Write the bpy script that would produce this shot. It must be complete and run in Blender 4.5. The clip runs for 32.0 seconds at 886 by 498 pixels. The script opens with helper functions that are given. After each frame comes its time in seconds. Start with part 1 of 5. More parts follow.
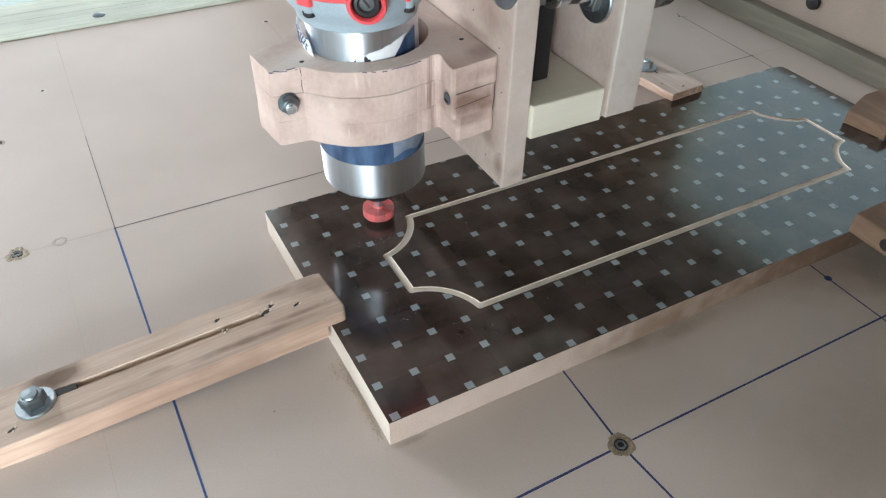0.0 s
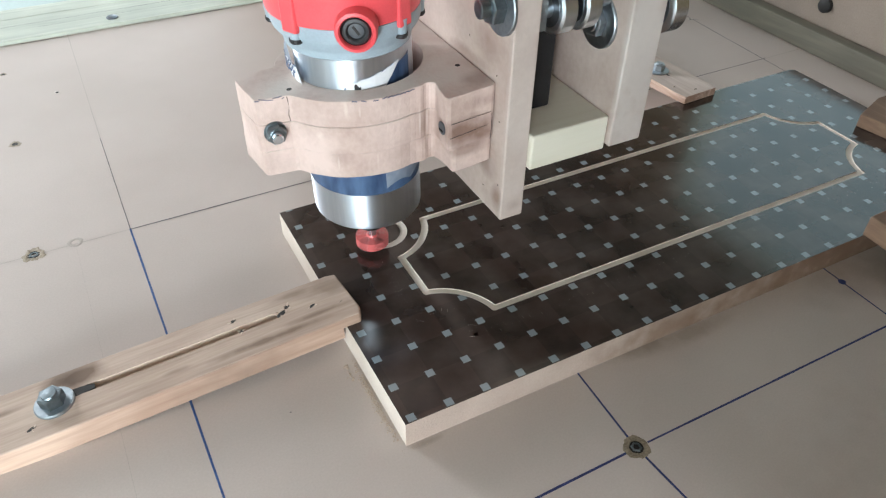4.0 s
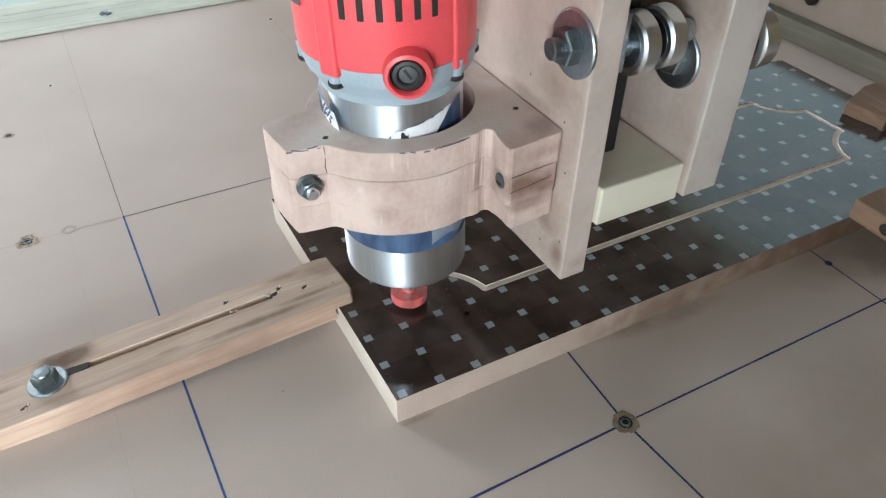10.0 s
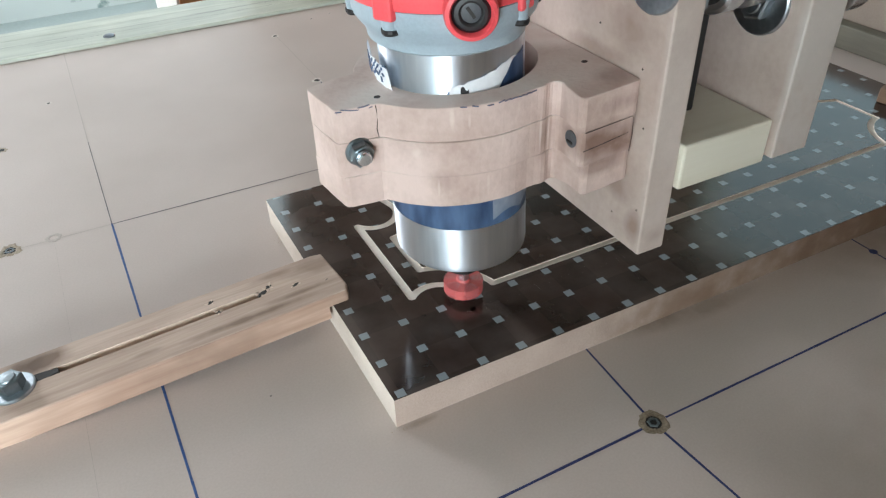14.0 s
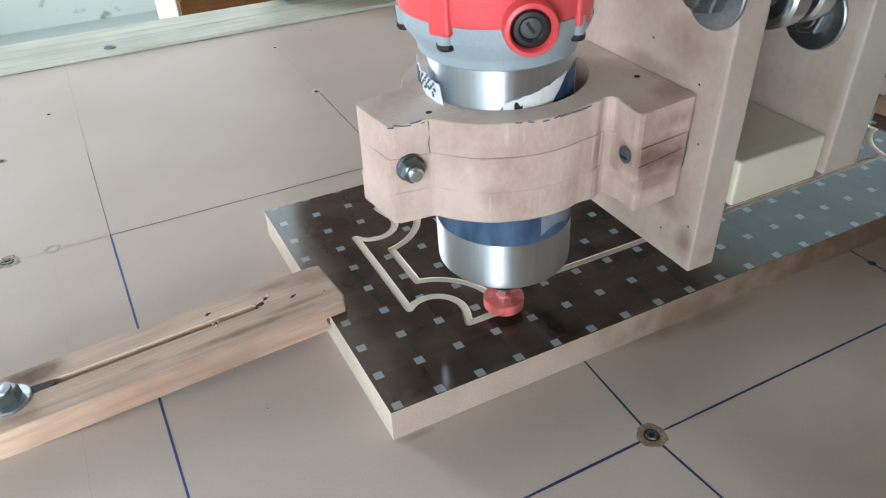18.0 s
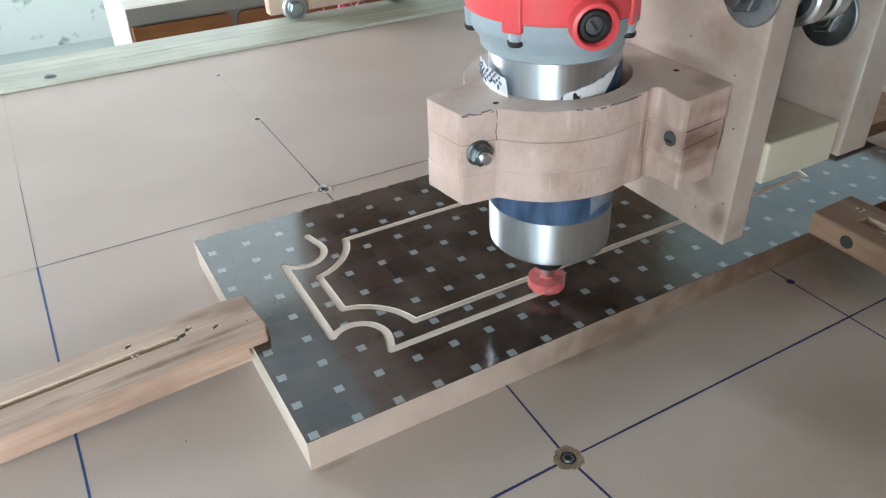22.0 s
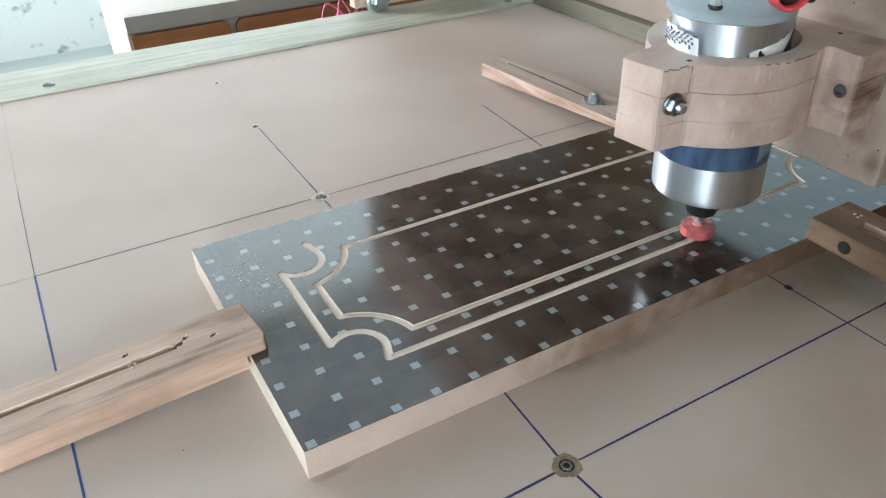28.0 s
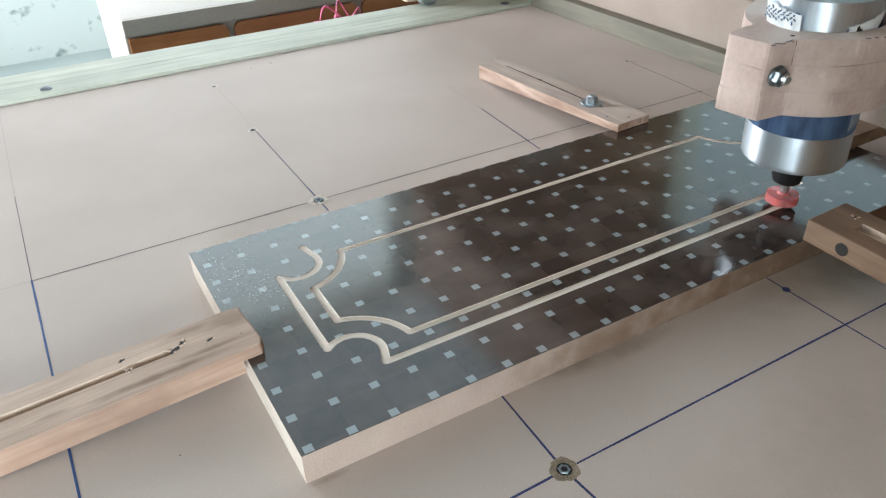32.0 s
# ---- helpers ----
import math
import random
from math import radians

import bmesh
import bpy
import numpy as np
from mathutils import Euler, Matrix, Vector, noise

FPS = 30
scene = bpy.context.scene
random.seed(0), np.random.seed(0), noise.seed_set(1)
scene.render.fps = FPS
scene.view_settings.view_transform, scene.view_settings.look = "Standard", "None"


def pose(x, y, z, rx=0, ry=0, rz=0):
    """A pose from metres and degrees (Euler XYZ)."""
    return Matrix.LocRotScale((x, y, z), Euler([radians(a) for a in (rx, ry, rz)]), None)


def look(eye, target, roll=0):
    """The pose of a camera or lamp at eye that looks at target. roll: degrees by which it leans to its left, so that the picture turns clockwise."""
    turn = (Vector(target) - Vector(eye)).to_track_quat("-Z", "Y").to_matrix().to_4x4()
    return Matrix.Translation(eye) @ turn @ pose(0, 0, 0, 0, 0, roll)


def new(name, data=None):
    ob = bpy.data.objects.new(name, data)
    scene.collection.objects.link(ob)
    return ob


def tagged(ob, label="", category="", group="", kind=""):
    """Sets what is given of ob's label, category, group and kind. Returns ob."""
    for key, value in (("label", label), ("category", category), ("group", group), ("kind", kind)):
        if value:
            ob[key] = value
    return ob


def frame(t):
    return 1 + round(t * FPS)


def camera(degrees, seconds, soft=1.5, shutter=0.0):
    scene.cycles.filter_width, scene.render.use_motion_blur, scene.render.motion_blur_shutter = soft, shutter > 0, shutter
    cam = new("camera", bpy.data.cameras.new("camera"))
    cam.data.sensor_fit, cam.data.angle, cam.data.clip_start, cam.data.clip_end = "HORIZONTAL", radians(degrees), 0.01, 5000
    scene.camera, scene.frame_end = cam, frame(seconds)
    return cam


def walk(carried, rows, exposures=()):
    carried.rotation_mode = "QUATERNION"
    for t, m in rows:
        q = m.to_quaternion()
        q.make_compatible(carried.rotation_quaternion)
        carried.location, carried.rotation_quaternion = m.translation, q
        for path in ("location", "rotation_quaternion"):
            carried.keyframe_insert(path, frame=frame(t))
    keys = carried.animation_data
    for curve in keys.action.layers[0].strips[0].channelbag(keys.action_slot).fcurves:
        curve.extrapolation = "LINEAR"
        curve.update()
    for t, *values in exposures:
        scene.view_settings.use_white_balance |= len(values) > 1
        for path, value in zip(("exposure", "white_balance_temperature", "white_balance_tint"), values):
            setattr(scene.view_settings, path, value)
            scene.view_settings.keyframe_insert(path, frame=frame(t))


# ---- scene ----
# ---- camera ----
PATH = [
    (0, (-0.08169, -0.20591, 0.31715), (0.10086, 0.12915, -0.00597), 1.018),
    (0.5, (-0.08243, -0.20607, 0.31720), (0.09965, 0.12957, -0.00559), 0.893),
    (1, (-0.08264, -0.20598, 0.31701), (0.09940, 0.12975, -0.00570), 0.881),
    (1.5, (-0.08291, -0.20561, 0.31757), (0.09826, 0.13021, -0.00555), 0.820),
    (2, (-0.08397, -0.20554, 0.31754), (0.09717, 0.13124, -0.00459), 0.845),
    (2.5, (-0.08472, -0.20549, 0.31777), (0.09616, 0.13185, -0.00392), 0.872),
    (3, (-0.08514, -0.20535, 0.31770), (0.09601, 0.13191, -0.00393), 0.973),
    (3.5, (-0.08598, -0.20483, 0.31808), (0.09491, 0.13212, -0.00402), 0.954),
    (5.5, (-0.09075, -0.20301, 0.31805), (0.08578, 0.13744, -0.00278), 0.750),
    (6, (-0.09037, -0.20326, 0.31762), (0.08718, 0.13739, -0.00243), 0.851),
    (6.5, (-0.09034, -0.20315, 0.31789), (0.08745, 0.13715, -0.00240), 0.863),
    (7, (-0.09099, -0.20433, 0.31855), (0.08583, 0.13703, -0.00115), 0.711),
    (7.5, (-0.09134, -0.20985, 0.31362), (0.08473, 0.12960, -0.00852), 0.292),
    (8, (-0.09343, -0.21717, 0.31378), (0.08776, 0.12068, -0.00720), 0.872),
    (8.5, (-0.09322, -0.21947, 0.31370), (0.09106, 0.11820, -0.00571), 0.984),
    (9, (-0.09285, -0.21887, 0.31360), (0.09048, 0.11897, -0.00617), 0.857),
    (9.5, (-0.09208, -0.21745, 0.31302), (0.09158, 0.12102, -0.00590), 0.826),
    (10, (-0.09074, -0.21674, 0.30964), (0.09328, 0.12175, -0.00905), 0.850),
    (10.5, (-0.08460, -0.21129, 0.28722), (0.10372, 0.13068, -0.02517), 0.991),
    (11, (-0.07852, -0.21170, 0.26407), (0.10434, 0.14429, -0.03565), -1.357),
    (11.5, (-0.07737, -0.21210, 0.26046), (0.09804, 0.14806, -0.03873), -2.395),
    (12, (-0.07675, -0.21228, 0.26191), (0.09976, 0.14811, -0.03635), -2.205),
    (12.5, (-0.07602, -0.21289, 0.26248), (0.10194, 0.14766, -0.03473), -1.951),
    (13, (-0.07709, -0.21569, 0.26454), (0.10135, 0.14649, -0.03041), -1.903),
    (13.5, (-0.07629, -0.21382, 0.26365), (0.10184, 0.14919, -0.03046), -1.988),
    (14, (-0.07634, -0.21386, 0.26400), (0.10221, 0.14921, -0.02978), -1.960),
    (14.5, (-0.07642, -0.21337, 0.26387), (0.10174, 0.15032, -0.02938), -1.961),
    (16.5, (-0.07566, -0.21362, 0.26431), (0.10394, 0.15254, -0.02495), -1.870),
    (17, (-0.07505, -0.21368, 0.26431), (0.10479, 0.15255, -0.02470), -1.940),
    (17.5, (-0.07493, -0.21378, 0.26439), (0.10487, 0.15243, -0.02467), -1.942),
    (18, (-0.07437, -0.21401, 0.26457), (0.10544, 0.15278, -0.02375), -1.983),
    (18.5, (-0.07554, -0.21554, 0.26606), (0.10489, 0.15241, -0.02041), -1.989),
    (19, (-0.07408, -0.21490, 0.26600), (0.10821, 0.15302, -0.01933), -1.883),
    (19.5, (-0.06950, -0.21696, 0.26641), (0.11656, 0.14923, -0.01870), -1.690),
    (20, (-0.06260, -0.22042, 0.26735), (0.12771, 0.14556, -0.01521), -1.744),
    (20.5, (-0.05587, -0.22569, 0.26862), (0.14138, 0.13923, -0.01053), -1.492),
    (21, (-0.05261, -0.22733, 0.26891), (0.14724, 0.13740, -0.00863), -1.537),
    (21.5, (-0.05234, -0.22680, 0.26855), (0.14728, 0.13846, -0.00847), -1.620),
    (22, (-0.05165, -0.22710, 0.26809), (0.14941, 0.13746, -0.00880), -1.471),
    (22.5, (-0.05225, -0.22690, 0.26876), (0.14866, 0.13829, -0.00741), -1.555),
    (23, (-0.05220, -0.22709, 0.26901), (0.14840, 0.13905, -0.00612), -1.662),
    (23.5, (-0.05208, -0.22704, 0.26898), (0.14817, 0.13968, -0.00564), -1.758),
    (24, (-0.05194, -0.22718, 0.26851), (0.14873, 0.13972, -0.00558), -1.742),
    (24.5, (-0.05195, -0.22689, 0.26816), (0.14899, 0.13980, -0.00600), -1.751),
    (25, (-0.05160, -0.22677, 0.26848), (0.14916, 0.13962, -0.00620), -1.720),
    (25.5, (-0.05129, -0.22719, 0.26828), (0.15012, 0.13922, -0.00591), -1.732),
    (27.5, (-0.05076, -0.22655, 0.26794), (0.15168, 0.13936, -0.00615), -1.667),
    (28, (-0.05046, -0.22717, 0.26849), (0.15214, 0.13918, -0.00491), -1.651),
    (28.5, (-0.05022, -0.22694, 0.26782), (0.15239, 0.13939, -0.00560), -1.714),
    (29, (-0.05014, -0.22691, 0.26847), (0.15199, 0.13942, -0.00530), -1.792),
    (29.5, (-0.05000, -0.22684, 0.26855), (0.15226, 0.13967, -0.00488), -1.805),
    (30, (-0.05045, -0.22656, 0.26819), (0.15215, 0.14009, -0.00479), -1.765),
    (30.5, (-0.05030, -0.22675, 0.26861), (0.15143, 0.14096, -0.00361), -1.940),
    (31, (-0.04965, -0.22716, 0.26897), (0.15249, 0.14004, -0.00362), -1.914),
    (31.5, (-0.04963, -0.22692, 0.26892), (0.15274, 0.14041, -0.00332), -1.928),
    (32, (-0.04900, -0.22708, 0.26891), (0.15437, 0.13963, -0.00342), -1.816),
]
cam = camera(62.5, 32.0, soft=1.25, shutter=0.5)
EXPOSURES = [(0, 0.27), (4.0, 0.30), (6.2, 0.28), (8, 0.1), (14.5, 0.08), (20, 0.1), (24, 0.28), (32, 0.34)]
walk(cam, [(t, look(eye, target, roll)) for t, eye, target, roll in PATH], EXPOSURES)

# ---- world and light ----
world = bpy.data.worlds.new("daylight")
world.use_nodes = True
scene.world = world
sky = world.node_tree.nodes.new("ShaderNodeTexSky")
sky.sky_type, sky.sun_disc = "NISHITA", False
sky.sun_elevation, sky.sun_rotation = radians(40), radians(300)
world.node_tree.links.new(sky.outputs["Color"], world.node_tree.nodes["Background"].inputs["Color"])
world.node_tree.nodes["Background"].inputs["Strength"].default_value = 0.12


def area_lamp(name, eye, target, width, height, watts, colour):
    data = bpy.data.lights.new(name, "AREA")
    data.shape, data.size, data.size_y, data.energy, data.color = "RECTANGLE", width, height, watts, colour
    ob = new(name, data)
    ob.matrix_world = look(eye, target)
    return ob


# daylight of unseen openings: west, near south, the two northern ones over each other, the roof light, high east
area_lamp("window_light", (-0.98, 2.05, 0.54), (0.0, 2.05, 0.54), 1.16, 0.86, 82, (0.92, 0.95, 1.0))
# low south light, added to brighten the machine's front faces
area_lamp("window_light", (-0.66, -1.08, 0.26), (-0.66, 0.0, 0.26), 0.60, 0.46, 36, (0.84, 0.94, 1.0))
# low north light, added to lift the far side of the bed
area_lamp("window_light", (0.80, 3.42, 0.42), (0.80, 0.0, 0.42), 1.56, 0.56, 18, (0.86, 0.96, 1.0))
area_lamp("window_light", (0.80, 3.42, 2.02), (0.80, 0.0, 2.02), 1.56, 1.06, 14, (0.80, 0.97, 0.98))
# added overhead so the board's near corner reflects something bright
area_lamp("roof_light", (1.00, 2.38, 2.63), (1.00, 2.38, 0.0), 1.68, 1.92, 11, (0.80, 0.98, 0.97))
area_lamp("window_light", (2.97, 1.70, 1.75), (0.0, 1.70, 1.75), 1.46, 1.36, 5, (0.72, 0.98, 0.92))

# ---- materials ----
CM = 0.01


def material(name):
    m = bpy.data.materials.new(name)
    m.use_nodes = True
    return m, m.node_tree.nodes, m.node_tree.links, m.node_tree.nodes["Principled BSDF"]


def ramp(nodes, stops):
    n = nodes.new("ShaderNodeValToRGB")
    while len(n.color_ramp.elements) < len(stops):
        n.color_ramp.elements.new(0.5)
    for e, (p, c) in zip(n.color_ramp.elements, stops):
        e.position, e.color = p, (*c, 1)
    return n


def rough_surface(name, base, dark, grain=400.0, blotch=9.0, stretch=(1, 1, 1), rough=(0.55, 0.8), bump=0.15, metal=0.0, mix=0.5, spread=0.18, coat=0.0, centre=0.5, dust=None):
    """Two scales of colour variation, a varied gloss and a fine relief."""
    m, nodes, links, bsdf = material(name)
    coord = nodes.new("ShaderNodeTexCoord")
    scale = nodes.new("ShaderNodeMapping")
    scale.inputs["Scale"].default_value = stretch
    links.new(coord.outputs["Object"], scale.inputs["Vector"])
    fine = nodes.new("ShaderNodeTexNoise")
    fine.inputs["Scale"].default_value, fine.inputs["Detail"].default_value = grain, 4
    wide = nodes.new("ShaderNodeTexNoise")
    wide.inputs["Scale"].default_value, wide.inputs["Detail"].default_value = blotch, 5
    links.new(scale.outputs["Vector"], fine.inputs["Vector"])
    links.new(scale.outputs["Vector"], wide.inputs["Vector"])
    both = nodes.new("ShaderNodeMix")
    both.inputs["Factor"].default_value = mix
    links.new(wide.outputs["Fac"], both.inputs["A"])
    links.new(fine.outputs["Fac"], both.inputs["B"])
    col = ramp(nodes, [(centre - spread, dark), (centre + spread, base)])
    links.new(both.outputs["Result"], col.inputs["Fac"])
    shown = col.outputs["Color"]
    if dust:  # fine dust that has settled on what faces up
        geo = nodes.new("ShaderNodeNewGeometry")
        up = nodes.new("ShaderNodeSeparateXYZ")
        links.new(geo.outputs["Normal"], up.inputs["Vector"])
        lies = nodes.new("ShaderNodeMapRange")
        lies.inputs["From Min"].default_value, lies.inputs["From Max"].default_value = 0.5, 1.0
        lies.inputs["To Max"].default_value = 0.95
        links.new(up.outputs["Z"], lies.inputs["Value"])
        patch = nodes.new("ShaderNodeMath")
        patch.operation = "MULTIPLY"
        drift = nodes.new("ShaderNodeMapRange")
        drift.inputs["From Min"].default_value, drift.inputs["From Max"].default_value = 0.25, 0.6
        links.new(wide.outputs["Fac"], drift.inputs["Value"])
        links.new(lies.outputs["Result"], patch.inputs[0])
        links.new(drift.outputs["Result"], patch.inputs[1])
        over = nodes.new("ShaderNodeMix")
        over.data_type = "RGBA"
        links.new(patch.outputs["Value"], over.inputs["Factor"])
        links.new(shown, over.inputs[6])
        over.inputs[7].default_value = (*dust, 1)
        shown = over.outputs[2]
    links.new(shown, bsdf.inputs["Base Color"])
    gloss = nodes.new("ShaderNodeMapRange")
    gloss.inputs["To Min"].default_value, gloss.inputs["To Max"].default_value = rough
    links.new(wide.outputs["Fac"], gloss.inputs["Value"])
    links.new(gloss.outputs["Result"], bsdf.inputs["Roughness"])
    relief = nodes.new("ShaderNodeBump")
    relief.inputs["Strength"].default_value, relief.inputs["Distance"].default_value = bump, 0.0006
    links.new(fine.outputs["Fac"], relief.inputs["Height"])
    links.new(relief.outputs["Normal"], bsdf.inputs["Normal"])
    bsdf.inputs["Metallic"].default_value = metal
    bsdf.inputs["Coat Weight"].default_value = coat
    return m


def add_stains_and_shading(m, spots, colour):
    """Soft-edged old stains and painted light or shade at given places (metres: x, y, half length, half width,
    strength, then height and half height), broken up by noise.
    """
    nodes, links = m.node_tree.nodes, m.node_tree.links
    bsdf = nodes["Principled BSDF"]
    shown = bsdf.inputs["Base Color"].links[0].from_socket
    coord = nodes.new("ShaderNodeTexCoord")
    ragged_edge = nodes.new("ShaderNodeTexNoise")
    ragged_edge.inputs["Scale"].default_value, ragged_edge.inputs["Detail"].default_value = 70.0, 5
    links.new(coord.outputs["Object"], ragged_edge.inputs["Vector"])
    for x, y, rx, ry, strength, *tall in spots:
        z, rz = tall or (0, 1)
        place = nodes.new("ShaderNodeMapping")
        place.vector_type = "TEXTURE"
        place.inputs["Location"].default_value, place.inputs["Scale"].default_value = (x, y, z), (rx, ry, rz)
        links.new(coord.outputs["Object"], place.inputs["Vector"])
        ball = nodes.new("ShaderNodeTexGradient")
        ball.gradient_type = "SPHERICAL"
        links.new(place.outputs["Vector"], ball.inputs["Vector"])
        torn = nodes.new("ShaderNodeMath")
        torn.operation = "MULTIPLY"
        links.new(ball.outputs["Fac"], torn.inputs[0])
        links.new(ragged_edge.outputs["Fac"], torn.inputs[1])
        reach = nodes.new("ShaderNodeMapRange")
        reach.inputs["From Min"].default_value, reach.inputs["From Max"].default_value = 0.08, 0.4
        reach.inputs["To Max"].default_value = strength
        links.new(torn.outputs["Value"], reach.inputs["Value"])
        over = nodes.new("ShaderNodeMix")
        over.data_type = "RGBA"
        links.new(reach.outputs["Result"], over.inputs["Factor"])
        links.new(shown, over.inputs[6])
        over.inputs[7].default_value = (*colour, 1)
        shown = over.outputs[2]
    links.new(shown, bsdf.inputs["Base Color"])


def wood_surface(name, light, dark, along=0, grain=60.0, rough=(0.5, 0.75)):
    """Timber: streaks along one axis, fine pores, a slow drift of tone."""
    m, nodes, links, bsdf = material(name)
    coord = nodes.new("ShaderNodeTexCoord")
    scale = nodes.new("ShaderNodeMapping")
    s = [1.0, 1.0, 1.0]
    s[along] = 0.07
    scale.inputs["Scale"].default_value = s
    links.new(coord.outputs["Object"], scale.inputs["Vector"])
    warp = nodes.new("ShaderNodeTexNoise")
    warp.inputs["Scale"].default_value, warp.inputs["Detail"].default_value, warp.inputs["Distortion"].default_value = grain, 6, 1.5
    pores = nodes.new("ShaderNodeTexNoise")
    pores.inputs["Scale"].default_value, pores.inputs["Detail"].default_value = grain * 9, 3
    tone = nodes.new("ShaderNodeTexNoise")
    tone.inputs["Scale"].default_value = 14.0
    for n in (warp, pores):
        links.new(scale.outputs["Vector"], n.inputs["Vector"])
    links.new(coord.outputs["Object"], tone.inputs["Vector"])
    mid = [(a + b) / 2 for a, b in zip(light, dark)]
    col = ramp(nodes, [(0.33, dark), (0.5, mid), (0.62, light)])
    add = nodes.new("ShaderNodeMix")
    add.inputs["Factor"].default_value = 0.3
    links.new(warp.outputs["Fac"], add.inputs["A"])
    links.new(pores.outputs["Fac"], add.inputs["B"])
    add2 = nodes.new("ShaderNodeMix")
    add2.inputs["Factor"].default_value = 0.35
    links.new(add.outputs["Result"], add2.inputs["A"])
    links.new(tone.outputs["Fac"], add2.inputs["B"])
    links.new(add2.outputs["Result"], col.inputs["Fac"])
    links.new(col.outputs["Color"], bsdf.inputs["Base Color"])
    gloss = nodes.new("ShaderNodeMapRange")
    gloss.inputs["To Min"].default_value, gloss.inputs["To Max"].default_value = rough
    links.new(pores.outputs["Fac"], gloss.inputs["Value"])
    links.new(gloss.outputs["Result"], bsdf.inputs["Roughness"])
    relief = nodes.new("ShaderNodeBump")
    relief.inputs["Strength"].default_value, relief.inputs["Distance"].default_value = 0.25, 0.0006
    links.new(add.outputs["Result"], relief.inputs["Height"])
    links.new(relief.outputs["Normal"], bsdf.inputs["Normal"])
    return m


def laminate_surface():
    """Dark brown printed laminate with faint cross bands and a lattice of small pale squares; the UV map holds metres."""
    m, nodes, links, bsdf = material("printed_laminate")
    uv = nodes.new("ShaderNodeUVMap")
    uv.uv_map = "plan"
    split = nodes.new("ShaderNodeSeparateXYZ")
    links.new(uv.outputs["UV"], split.inputs["Vector"])

    def calc(kind, a, b=None):
        n = nodes.new("ShaderNodeMath")
        n.operation = kind
        for k, v in enumerate((a, b)):
            if v is None:
                continue
            if isinstance(v, (int, float)):
                n.inputs[k].default_value = v
            else:
                links.new(v, n.inputs[k])
        return n.outputs["Value"]

    inside = []
    for axis, start in (("X", SQUARE_X), ("Y", SQUARE_Y)):
        cell = calc("WRAP", calc("SUBTRACT", split.outputs[axis], start - SQUARE_PITCH / 2), SQUARE_PITCH)
        nodes[-1].inputs[2].default_value = 0.0
        off = calc("ABSOLUTE", calc("SUBTRACT", cell, SQUARE_PITCH / 2))
        inside.append(calc("LESS_THAN", off, SQUARE_SIZE / 2))
    square = calc("MULTIPLY", inside[0], inside[1])
    # woven look: bands of two slightly different browns
    bands = []
    for axis, start in (("X", SQUARE_X), ("Y", SQUARE_Y)):
        bands.append(calc("LESS_THAN", calc("WRAP", calc("SUBTRACT", split.outputs[axis], start), 2 * SQUARE_PITCH), SQUARE_PITCH))
        nodes[-2].inputs[2].default_value = 0.0
    check = calc("ABSOLUTE", calc("SUBTRACT", bands[0], bands[1]))
    grain = nodes.new("ShaderNodeTexNoise")
    grain.inputs["Scale"].default_value, grain.inputs["Detail"].default_value = 60.0, 5
    links.new(uv.outputs["UV"], grain.inputs["Vector"])
    tone = calc("ADD", calc("MULTIPLY", check, 0.22), calc("MULTIPLY", grain.outputs["Fac"], 0.6))
    brown = ramp(nodes, [(0.2, (0.020, 0.013, 0.011)), (0.8, (0.056, 0.036, 0.030))])
    links.new(tone, brown.inputs["Fac"])
    mix = nodes.new("ShaderNodeMix")
    mix.data_type = "RGBA"
    links.new(square, mix.inputs["Factor"])
    links.new(brown.outputs["Color"], mix.inputs[6])
    mix.inputs[7].default_value = (0.26, 0.305, 0.33, 1)
    smear = nodes.new("ShaderNodeTexNoise")
    film = nodes.new("ShaderNodeMapRange")  # a thin uneven film of dust
    film.inputs["From Min"].default_value, film.inputs["From Max"].default_value = 0.42, 0.75
    film.inputs["To Min"].default_value, film.inputs["To Max"].default_value = 0.015, 0.15
    links.new(smear.outputs["Fac"], film.inputs["Value"])
    dusty = nodes.new("ShaderNodeMix")
    dusty.data_type = "RGBA"
    links.new(film.outputs["Result"], dusty.inputs["Factor"])
    links.new(mix.outputs[2], dusty.inputs[6])
    dusty.inputs[7].default_value = (0.40, 0.34, 0.30, 1)
    links.new(dusty.outputs[2], bsdf.inputs["Base Color"])
    smear.inputs["Scale"].default_value, smear.inputs["Detail"].default_value = 25.0, 6
    links.new(uv.outputs["UV"], smear.inputs["Vector"])
    gloss = nodes.new("ShaderNodeMapRange")
    gloss.inputs["To Min"].default_value, gloss.inputs["To Max"].default_value = 0.07, 0.18
    links.new(smear.outputs["Fac"], gloss.inputs["Value"])
    links.new(gloss.outputs["Result"], bsdf.inputs["Roughness"])
    bsdf.inputs["IOR"].default_value = 1.6
    return m


SQUARE_X, SQUARE_Y, SQUARE_PITCH, SQUARE_SIZE = 0.0055, 0.0012, 0.02145, 0.0046
LAMINATE = laminate_surface()
TABLE_MDF = rough_surface("table_fibreboard", (0.625, 0.54, 0.495), (0.51, 0.43, 0.385), grain=900, blotch=7, rough=(0.55, 0.75), bump=0.08, mix=0.3)
